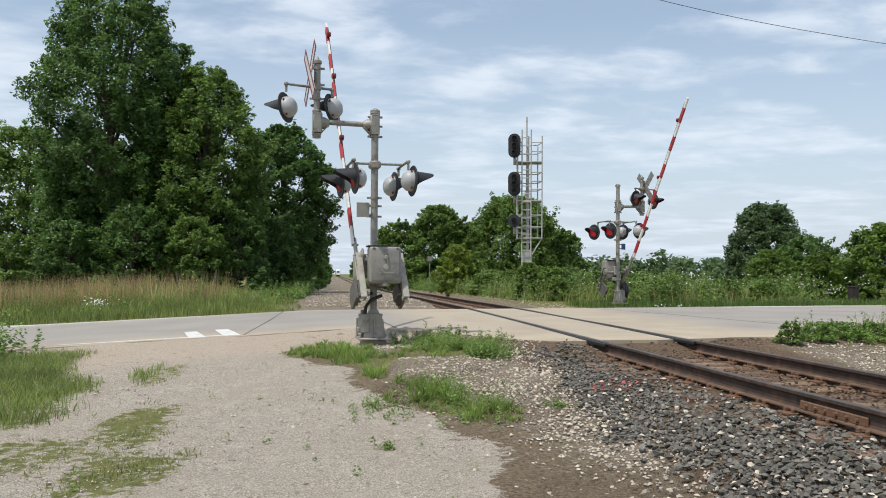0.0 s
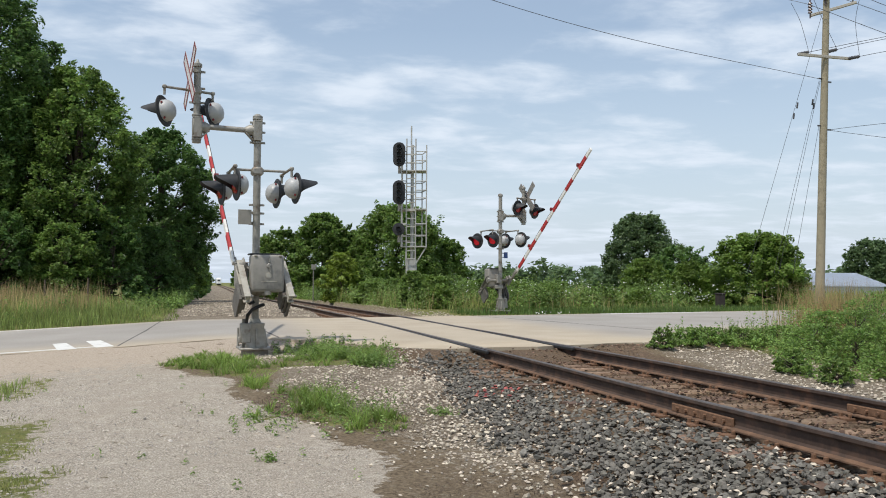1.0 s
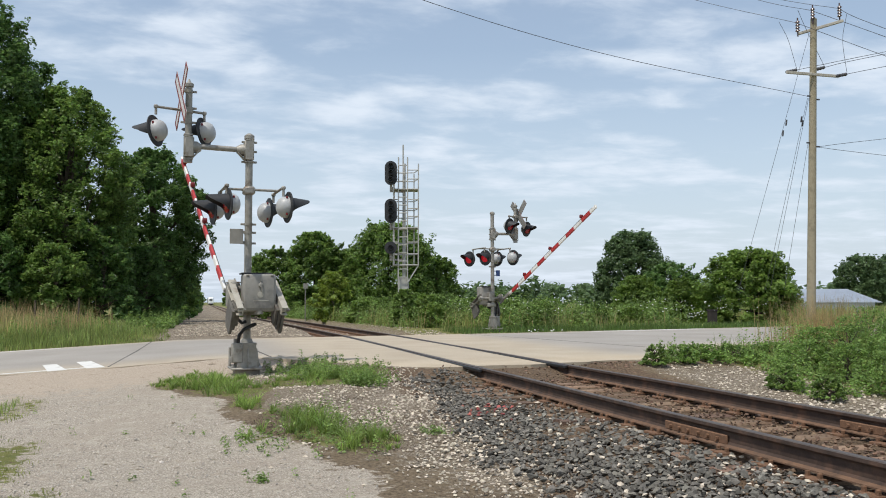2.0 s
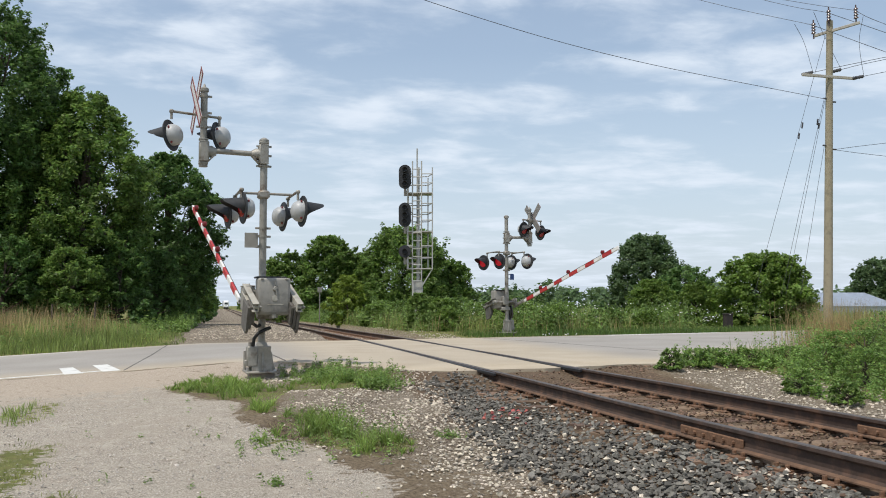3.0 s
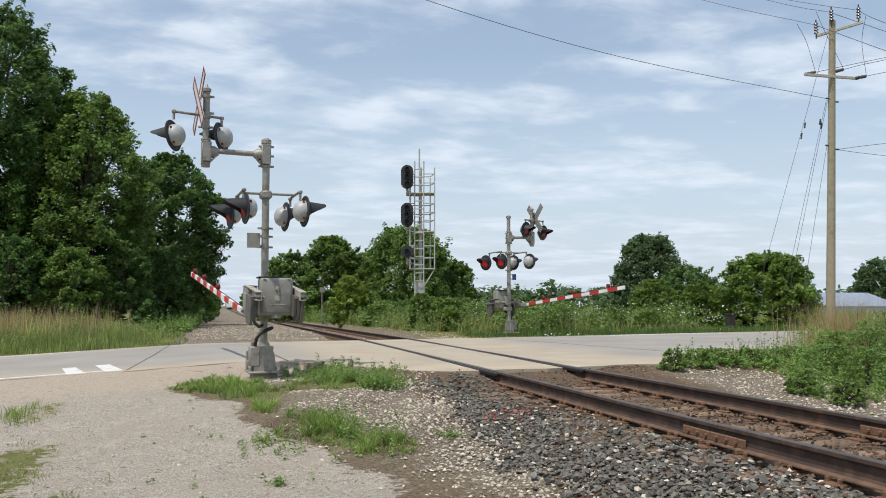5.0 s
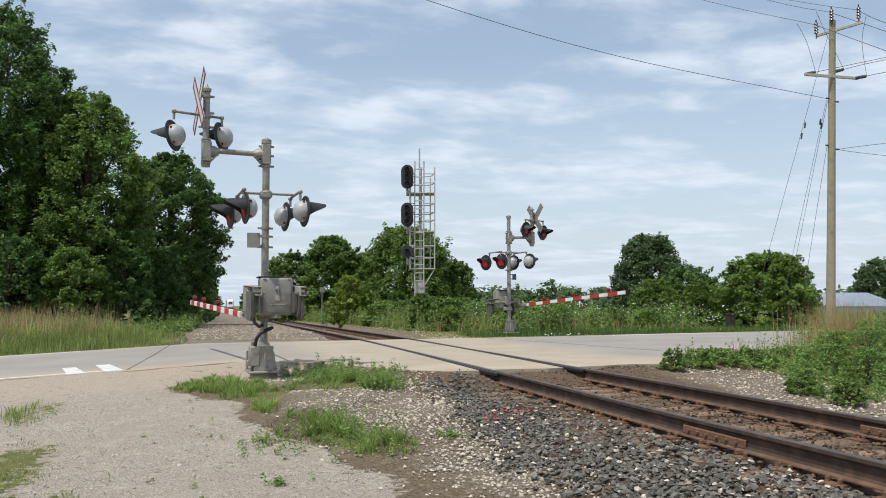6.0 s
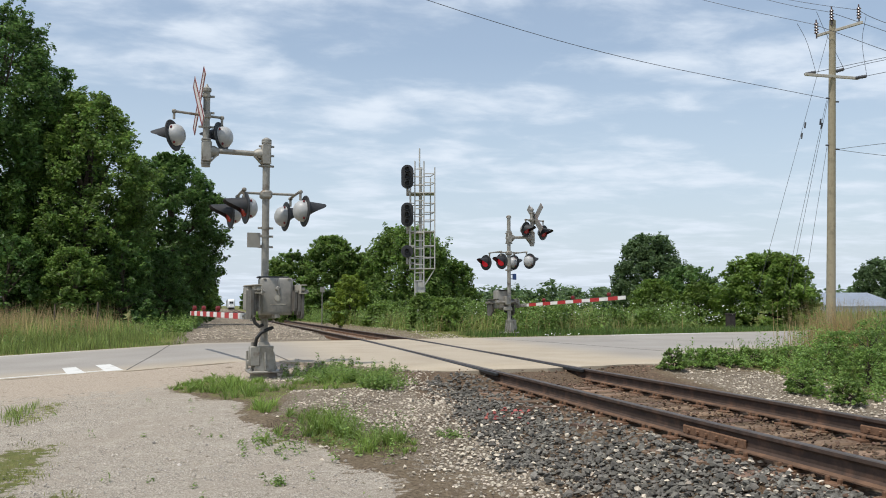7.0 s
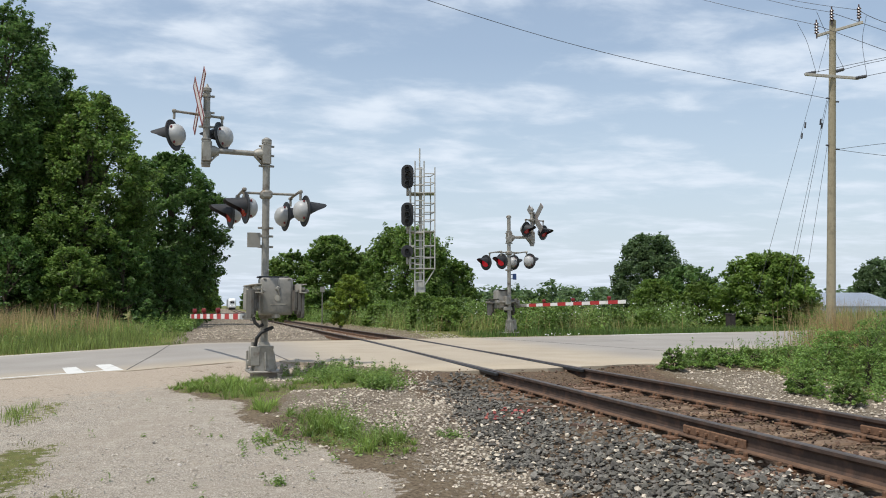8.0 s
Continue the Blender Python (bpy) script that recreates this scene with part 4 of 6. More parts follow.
    rod(bm, (px - 0.03, 0.6, drop), (px + 0.09, 0.6, drop), 0.02, n=6)
    part("arm_bracket", bm, GALV, arm, "grey steel arm adaptor")
    bm = B()
    rod(bm, (-0.31, 0, 0), (spec["lever_x"] + 0.05, 0, 0), 0.045, n=14)
    for lx in (-0.27, spec["lever_x"]):
        lathe(bm, [(0.09, -0.04), (0.1, -0.02), (0.1, 0.02), (0.09, 0.04)], Matrix.Translation((lx, 0, 0)) @ Matrix.Rotation(math.pi / 2, 4, "Y"), 18)
    part("shaft", bm, GALV, arm, "", True)
    for lx, sg in ((-0.27, -1), (spec["lever_x"], 1)):
        q = Matrix.Translation((lx, 0, 0.04))
        # a channel, open to the side away from the mast
        bm = B()
        box(bm, 0.016, 0.88, 0.15, q @ Matrix.Translation((-0.04 * sg, -0.34, 0)), bevel=0.004)
        for dz in (-0.067, 0.067):
            box(bm, 0.09, 0.88, 0.016, q @ Matrix.Translation((0.012 * sg, -0.34, dz)), bevel=0.004)
        for yy in (-0.74, -0.66, -0.58):
            rod(bm, q @ Vector((-0.03 * sg, yy, 0.0)), q @ Vector((0.03 * sg, yy, 0.0)), 0.028, n=6)
        lever = part("lever", bm, spec["lever_mat"], arm, "weathered pale counterweight lever")
        for j in range(3):
            bm = B()
            hj, wj = 0.34 + 0.06 * j, 0.24 + 0.07 * j
            x0 = lx + sg * (0.0 + 0.05 * j) - 0.09 * (sg > 0)
            vs = []
            for xx in (-0.02, 0.02):
                vs.append([bm.verts.new((x0 + xx, yy, zz_)) for yy, zz_ in ((-0.55 - wj / 2, 0.02), (-0.55 + wj / 2, 0.02), (-0.55 + wj / 2, 0.02 - hj * 0.75), (-0.55 + wj * 0.3, 0.02 - hj), (-0.55 - wj * 0.4, 0.02 - hj), (-0.55 - wj / 2, 0.02 - hj * 0.85))])
            bm.faces.new(vs[0])
            bm.faces.new(vs[1][::-1])
            for k in range(6):
                bm.faces.new((vs[0][k], vs[1][k], vs[1][(k + 1) % 6], vs[0][(k + 1) % 6]))
            bmesh.ops.recalc_face_normals(bm, faces=list(bm.faces))
            part("counterweight", bm, WEIGHT, arm, "cast counterweight plate")
        for yy in (-0.66, -0.46):
            bm = B()
            rod(bm, (lx - 0.11, yy, 0.0), (lx + 0.12, yy, 0.0), 0.02, n=6)
            rod(bm, (lx + 0.07, yy, 0.0), (lx + 0.10, yy, 0.0), 0.036, n=6)
            part("counterweight_bolt", bm, GALV, lever)
    return arm


NEAR_SPEC = dict(top=3.96, bracket_z=3.74, offset=-1.0, upper_z=4.02, lamp_z=2.76, box=(0.14, -0.26, 0.99), lit=False, side_housing=True, base_w=1.0, board=SIGN_WHITE, board_label="white crossbuck board with red edge", lamp_x=0.49, plate=(-0.2, -0.05, 2.27, 0.22, 0.25), plate_mat=GALV_BOX, plate_label="small grey metal plate",
                 pipe=(3.5, 4.77), upper_turn=-60, upper_arm=-20, lamp_turn=8, upper_shift=-0.13, buck_z=4.57, buck_turn=-97, pivot=(-0.216, 1.397), length=6.25, plane_turn=5.66, arm_drop=-0.415, tip_gap=0.14, bands=7, arm_lamps=(0.93, 0.74, 0.48), lever_x=0.45, lever_mat=LEVER)
FAR_SPEC = dict(top=3.97, bracket_z=3.28, offset=-0.86, upper_z=3.56, lamp_z=2.46, box=(0.14, -0.26, 0.85), lit=True, side_housing=False, base_w=0.68, board=SIGN_BACK, board_label="bare grey back of a crossbuck board", lamp_x=0.55, plate=(-0.2, 0.0, 1.95, 0.14, 0.2), plate_mat=BLUE, plate_label="small blue sign plate",
                pipe=(3.02, 4.25), upper_turn=-30, upper_arm=-20, lamp_turn=24, upper_shift=-0.1, buck_z=3.95, buck_turn=-97, pivot=(-0.305, 1.094), length=6.4, plane_turn=3.0, arm_drop=-0.126, tip_gap=0.32, bands=6, arm_lamps=(0.876, 0.57, 0.29), lever_x=0.45, lever_mat=GALV_BOX)
near_arm = crossing_signal(pose(0.73, 15.09, -0.17, 0, 0, 5), "galvanised crossing signal mast with flashing lamps beside weeds", NEAR_SPEC)
far_arm = crossing_signal(pose(9.45, 28.1, 0.02, 0, 0, 185), "galvanised crossing signal mast with lit red lamp before meadow", FAR_SPEC)


# ---- foliage ----
def leaf_quads(r, centres, outward, size, flat=0.45):
    """Pointed leaves as rhombs folded along nothing, turned mostly outward and up."""
    n = len(centres)
    nrm = outward * 0.9 + r.normal(0, flat, (n, 3)) + np.array([0, 0, 0.35])
    nrm /= np.linalg.norm(nrm, axis=1)[:, None] + 1e-9
    t = np.cross(nrm, r.normal(0, 1, (n, 3)))
    t /= np.linalg.norm(t, axis=1)[:, None] + 1e-9
    b = np.cross(nrm, t)
    L = (size * r.uniform(0.6, 1.25, n))[:, None]
    v = np.stack([centres - t * L * 0.5, centres + b * L * 0.30 + nrm * L * 0.06, centres + t * L * 0.5, centres - b * L * 0.30 + nrm * L * 0.06], 1)
    return v.reshape(-1, 3), np.arange(4 * n).reshape(n, 4)


def spray_leaves(r, n, sprays, up=0.75):
    """Leaves on flat tapering sprays: (x, y, z, length, outward x, y, z), denser towards the tip and the rim."""
    sp = np.asarray(sprays)
    wts = sp[:, 3] ** 1.8
    k = r.choice(len(sp), n, p=wts / wts.sum())
    o = sp[k, 4:7]
    o = o / (np.linalg.norm(o, axis=1)[:, None] + 1e-9)
    side = np.stack([-o[:, 1], o[:, 0], np.zeros(n)], 1)
    side /= np.linalg.norm(side, axis=1)[:, None] + 1e-9
    top = np.cross(o, side)
    top *= np.where(top[:, 2] < 0, -1, 1)[:, None]
    ln = sp[k, 3]
    u = r.beta(1.6, 1.2, n)
    a = r.uniform(0, 2 * math.pi, n)
    q = r.uniform(0, 1, n) ** 0.6
    wide = ln * 0.48 * np.sin(np.pi * (0.12 + 0.82 * u)) ** 0.8
    # three or four fingers along each spray leave gaps between them
    finger = 1 + 0.35 * np.sin(a * 3 + k * 1.7 + u * 5)
    c = sp[k, :3] + o * ((u - 0.45) * ln * (0.85 + 0.3 * r.uniform(0, 1, n)))[:, None] + side * (np.cos(a) * q * wide * finger)[:, None] + top * (np.sin(a) * q * wide * 0.85 - 0.18 * ln * (u - 0.3) ** 2)[:, None]
    return c, o * 0.55 + top * up * np.sign(np.sin(a) + 0.6)[:, None]


def tree(name, x, y, height, half, nleaf, size, mat, label, seed, low=0.12, top_bias=0.0, lean=(0, 0), clumps=70, ragged=0.35, category="tree", fill=1.0):
    """A tapered trunk with limbs, and a crown of flat leafy sprays set in tiers."""
    r = np.random.RandomState(seed)
    z0 = float(ground_z(x, y)) - 0.05
    th = thing(name, pose(x, y, z0), label, category)
    zl = low * height
    bush = low <= 0.03
    # a few big limbs give the outline its lobes
    lobes = [(r.uniform(0, 2 * math.pi), r.uniform(0.05, 0.95), r.uniform(0.12, 0.34)) for _ in range(13)]

    def reach(a, u):
        if bush:
            w = half * math.sqrt(max(0.0, 1 - (0.95 * u) ** 2.2))
        else:
            w = half * (math.sin(math.pi * min(1, u * 0.80 + 0.14 - top_bias * 0.1)) ** 0.7)
        e = 0.0
        for la, lu, amp in lobes:
            e += amp * math.exp(-((math.atan2(math.sin(a - la), math.cos(a - la)) / 0.55) ** 2) - ((u - lu) / 0.13) ** 2)
        return w * (0.86 + ragged * 1.1 * e)

    sprays = []
    for k in range(int(clumps * 5.5)):
        u = r.uniform(0, 1) ** 0.9
        a = r.uniform(0, 2 * math.pi)
        w = reach(a, u)
        ln = half * r.uniform(0.13, 0.32) * (0.75 if u > 0.85 else 1.0)
        q = max(0.05, w * r.uniform(0.2, 1.0) ** 0.38 - ln * 0.4)
        zz = min(zl + (height - zl) * u, height - ln * 0.35)
        lift = 0.15 + 0.9 * u * u + r.normal(0, 0.4)
        sprays.append((q * math.cos(a) + lean[0] * zz, q * math.sin(a) + lean[1] * zz, max(0.12, zz), ln, math.cos(a) + r.normal(0, 0.3), math.sin(a) + r.normal(0, 0.3), lift))
    # thin shoots break the outline
    for k in range(int(clumps * 0.9)):
        bx, by, bz, ln, ox, oy, oz = sprays[r.randint(len(sprays))]
        q = Vector((ox, oy, oz)).normalized()
        sprays.append((bx + q.x * ln * 0.75, by + q.y * ln * 0.75, max(0.12, bz + q.z * ln * 0.75), ln * r.uniform(0.3, 0.55), ox, oy, oz + 0.35))
    c, d = spray_leaves(r, int(nleaf * fill), sprays)
    keep = c[:, 2] > 0.02
    v, f = leaf_quads(r, c[keep], d[keep], size)
    add_mesh("crown", v, f, mat, th)
    bm = B()
    tr = max(0.02, height * 0.018)
    pts = [(lean[0] * height * k * 0.2 + 0.1 * math.sin(k * 2 + seed), lean[1] * height * k * 0.2, height * 0.2 * k) for k in range(5)]
    tube(bm, pts, [tr * 1.3, tr, tr * 0.8, tr * 0.55, tr * 0.25], 9)
    for k in range(22):
        bx, by, bz = sprays[r.randint(len(sprays))][:3]
        s0 = Vector((lean[0] * bz * 0.6, lean[1] * bz * 0.6, max(0.1, min(bz * 0.62, height * 0.8))))
        e = Vector((bx, by, bz))
        tube(bm, [s0, s0.lerp(e, 0.5) + Vector((0, 0, -0.015 * height)), e], [tr * 0.5, tr * 0.3, tr * 0.1], 6)
    part("trunk", bm, BARK, th, "dark bark trunk with limbs")
    return th


def plant_trees():
    T = tree
    # the grove beyond the road
    T("maple_tree", -9.9, 41.0, 13.9, 4.2, 84000, 0.175, LEAF_DARK, "tall dark green maple at the grove's edge", 11, low=0.12, top_bias=0.7, clumps=130, ragged=0.5)
    T("maple_tree", -5.7, 40.6, 10.3, 3.4, 72000, 0.165, LEAF_MID, "leafy green maple leaning over the meadow", 12, low=0.05, clumps=110, ragged=0.45)
    T("maple_tree", -7.6, 42.5, 11.9, 3.2, 36000, 0.20, LEAF_DARK, "tall dark green maple within the grove", 13, low=0.06, clumps=90, ragged=0.4)
    T("locust_tree", -2.55, 48.0, 9.0, 3.3, 58000, 0.185, LEAF_DARK, "dark spreading tree beside the railway", 14, low=0.10, clumps=100, ragged=0.45)
    T("maple_tree", -16.5, 50.0, 9.3, 4.4, 32000, 0.23, LEAF_MID, "broad green tree in the grove", 15, low=0.04, clumps=90)
    T("maple_tree", -12.2, 46.5, 8.4, 3.4, 19000, 0.26, LEAF_DARK, "dark green tree deep in the grove", 16, low=0.04, clumps=70)
    T("maple_tree", -22.5, 52.0, 8.4, 4.6, 19000, 0.28, LEAF_DARK, "broad dark tree in the grove", 17, low=0.04, clumps=70)
    for k, (x, y, h, w) in enumerate(((-13.2, 37.8, 3.0, 2.0), (-10.6, 37.2, 3.4, 1.9), (-8.0, 37.0, 3.9, 2.0), (-5.6, 37.0, 3.4, 1.8), (-4.0, 39.0, 4.2, 1.7), (-2.6, 43.0, 3.6, 1.6), (-16.0, 40.5, 3.8, 2.4), (-19.5, 42.5, 4.4, 2.6), (-4.6, 44.5, 5.5, 2.2), (-8.4, 39.6, 6.0, 2.6), (-11.4, 40.5, 5.6, 2.6))):
        T("shrub", x, y, h, w, 8500, 0.17, LEAF_DARK if k % 3 else LEAF_MID, "dense green undergrowth shrub below maples", 30 + k, low=0.0, clumps=45, category="shrub")
    for k, (x, y, h, w) in enumerate(((-2.6, 57, 5.2, 2.4), (-2.5, 66, 5.4, 2.6), (-2.4, 77, 5.0, 2.6), (-2.6, 92, 5.6, 2.9), (-2.8, 112, 5.6, 3.2), (-3.4, 140, 6.4, 4.0), (-4.4, 185, 7.0, 5.2), (-5.6, 250, 8, 6.5), (14.0, 330, 7.6, 4.2), (12.0, 400, 8.6, 4.4), (19.0, 420, 9.0, 6.0))):
        T("trackside_tree", x, y, h, w, 9000, 0.22 + 0.0015 * y, LEAF_MID if k % 2 else LEAF_DARK, "green tree lining the railway", 50 + k, low=0.02, clumps=50)
    # the clump beyond the signal tower
    T("oak_tree", 15.2, 73.0, 7.9, 5.4, 46000, 0.26, LEAF_MID, "broad green oak behind the signal tower", 21, low=0.02, clumps=110)
    T("oak_tree", 9.2, 75.5, 7.3, 3.6, 30000, 0.28, LEAF_MID, "rounded green oak beside the railway", 22, low=0.02, clumps=70)
    T("oak_tree", 12.0, 78.0, 6.0, 3.2, 22000, 0.30, LEAF_MID, "rounded green oak in the clump", 28, low=0.02, clumps=60)
    T("oak_tree", 6.2, 81.0, 6.4, 3.4, 26000, 0.28, LEAF_MID, "low green oak near the railway", 23, low=0.02, clumps=60)
    T("oak_tree", 19.4, 73.5, 5.2, 3.0, 16000, 0.28, LEAF_MID, "small green oak at the clump's end", 24, low=0.02, clumps=50)
    T("sapling_bush", 6.9, 47.5, 2.75, 1.35, 9000, 0.15, LEAF_SAPLING, "bright yellow-green bush beside the railway", 25, low=0.0, clumps=40, category="bush")
    T("sapling_bush", 7.9, 48.8, 2.0, 1.5, 7000, 0.15, LEAF_BUSH, "bright green bush among meadow weeds", 26, low=0.0, clumps=35, category="bush")
    for k, (x, y, h, w) in enumerate(((7.35, 32.2, 1.45, 0.6), (8.3, 32.6, 1.25, 0.8), (8.9, 34, 1.2, 0.9), (7.1, 40, 1.1, 0.9), (8.4, 41, 1.2, 1.1), (9.6, 36, 1.2, 1.0), (11.2, 37.5, 1.2, 1.1), (10.3, 44, 1.6, 1.4), (12.5, 46, 1.6, 1.5), (13.6, 38, 1.25, 1.0), (16.2, 40, 1.3, 1.3))):
        T("meadow_shrub", x, y, h, w, 6000, 0.13, LEAF_BUSH if k % 2 else LEAF_WEED, "leafy bright green shrub at the meadow's edge", 80 + k, low=0.0, clumps=34, category="shrub")
    for k, (x, y, h, w) in enumerate(((8.0, 30.6, 0.9, 0.7), (10.6, 31.5, 0.95, 0.8), (11.9, 30.6, 0.8, 0.7), (12.9, 32.4, 1.0, 0.9), (14.2, 31.4, 0.8, 0.8), (15.4, 33.0, 1.0, 1.0), (16.9, 32.6, 0.85, 0.9), (18.0, 34.4, 1.0, 1.0), (10.9, 34.4, 1.2, 1.0), (12.6, 35.2, 1.25, 1.0), (14.8, 36.2, 1.2, 1.1), (7.6, 36.5, 1.2, 0.8), (8.1, 44.5, 1.3, 1.0), (7.2, 54.0, 1.6, 1.3), (9.0, 56.0, 1.8, 1.5))):
        T("meadow_shrub", x, y, h, w, 4200, 0.11, (LEAF_BUSH, LEAF_WEED, LEAF_MID)[k % 3], "ragged leafy shrub among meadow weeds", 180 + k, low=0.0, clumps=24, ragged=0.8, category="shrub")
    # the right-hand side
    T("willow_tree", 45.2, 86.7, 9.0, 5.1, 40000, 0.30, LEAF_FAR, "single rounded grey-green willow across the field", 61, low=0.03, clumps=100, ragged=0.25)
    T("round_bush", 20.2, 38.3, 2.35, 1.55, 15000, 0.13, LEAF_BUSH, "rounded green bush behind the verge", 62, low=0.0, clumps=55, category="bush")
    T("round_bush", 22.7, 38.5, 2.25, 1.25, 12000, 0.13, LEAF_BUSH, "rounded green bush behind the verge", 63, low=0.0, clumps=50, category="bush")
    T("sumac_bush", 24.4, 35.2, 3.45, 2.75, 34000, 0.17, LEAF_BUSH, "large broad-leaved green sumac bush at the roadside", 64, low=0.0, clumps=60, ragged=0.5, category="bush")
    T("round_bush", 26.5, 46.0, 3.4, 2.6, 12000, 0.2, LEAF_DARK, "dark bush behind the roadside bushes", 65, low=0.0, clumps=45, category="bush")
    T("field_tree", 101.5, 117.0, 8.8, 6.2, 16000, 0.5, LEAF_FAR, "dark rounded tree behind a shed", 66, low=0.02, clumps=70)
    T("field_tree", 112, 122.0, 9.4, 6.6, 14000, 0.5, LEAF_FAR, "dark rounded tree behind a shed", 67, low=0.02, clumps=70)
    # woods on the horizon
    r = np.random.RandomState(70)
    blobs = []
    for k in range(1000):
        a = radians(r.uniform(-62, 78))
        dist = r.uniform(230, 300)
        blobs.append((dist * math.sin(a), dist * math.cos(a), r.uniform(0.0, 5.0), r.uniform(4.0, 8.0), r.normal(), r.normal(), 0.5))
    blobs = [b for b in blobs if abs(b[0] - 4) > 9]
    c, d = spray_leaves(r, 48000, blobs)
    v, f = leaf_quads(r, c, d, np.full(len(c), 1.9))
    tagged(add_mesh("far_woods", v, f, LEAF_FAR), "far wood of green trees along the field's end", "woods", kind="stuff")


plant_trees()


# ---- grass and weeds ----
def blades(name, x, y, h, w, mat, label, seed, bend=0.35, z=None, aim=None):
    """Bent tapering grass blades."""
    r = np.random.RandomState(seed)
    n = len(x)
    z = ground_z(x, y) if z is None else z
    a = r.uniform(0, 2 * math.pi, n)
    dx_, dy_ = np.cos(a), np.sin(a)
    bd = h * bend * r.uniform(0.2, 1.3, n)
    ba = r.uniform(0, 2 * math.pi, n) if aim is None else aim
    mx, my = np.cos(ba) * bd, np.sin(ba) * bd
    p = np.zeros((n, 5, 3))
    for k, (t, ww) in enumerate(((0, 1), (0, -1), (0.55, 0.75), (0.55, -0.75), (1, 0))):
        p[:, k, 0] = x + mx * t * t + dx_ * w * ww * 0.5
        p[:, k, 1] = y + my * t * t + dy_ * w * ww * 0.5
        p[:, k, 2] = z - 0.01 + h * t * (1 - 0.15 * t * bend)
    o = 5 * np.arange(n)
    f = [q for k in o.tolist() for q in ((k, k + 1, k + 3, k + 2), (k + 2, k + 3, k + 4))]
    return tagged(add_mesh(name, p.reshape(-1, 3), f, mat), label, "grass", kind="stuff")


def tufts(name, x, y, h, count, mat, label, seed, wide=0.0095, bend=0.9):
    """Grass tufts: blades that fan out from one root."""
    r = np.random.RandomState(seed)
    k = np.repeat(np.arange(len(x)), count)
    a = r.uniform(0, 2 * math.pi, len(k))
    d = r.uniform(0, 0.35, len(k)) * h[k] * 0.6
    return blades(name, x[k] + np.cos(a) * d, y[k] + np.sin(a) * d, h[k] * r.uniform(0.45, 1.15, len(k)), wide * r.uniform(0.6, 1.3, len(k)), mat, label, seed + 1, bend, None, a + r.normal(0, 0.5, len(k)))


def weeds(name, x, y, h, nleaf, size, mat, label, seed):
    """Upright leafy stalks: leaves scattered up each stalk, thinner towards the tip."""
    r = np.random.RandomState(seed)
    n = len(x)
    k = np.repeat(np.arange(n), nleaf)
    t = r.uniform(0.03, 1, len(k))
    lean = r.normal(0, 0.13, (n, 2))
    rad = 0.10 * h[k] * (1.15 - t) + 0.02
    a = r.uniform(0, 2 * math.pi, len(k))
    c = np.stack([x[k] + lean[k, 0] * h[k] * t + rad * np.cos(a), y[k] + lean[k, 1] * h[k] * t + rad * np.sin(a), ground_z(x, y)[k] + h[k] * t], 1)
    d = np.stack([np.cos(a) * 0.5, np.sin(a) * 0.5, np.full(len(k), 0.6)], 1)
    v, f = leaf_quads(r, c, d, size * (1.2 - 0.5 * t), flat=0.35)
    return tagged(add_mesh(name, v, f, mat), label, "weeds", kind="stuff")


def field(r, n, s0, s1, n0, n1, power=1.0):
    s, q = r.uniform(s0, s1, n), n0 + (n1 - n0) * r.uniform(0, 1, n) ** power
    x, y = road_xy(s, q)
    return x, y, q


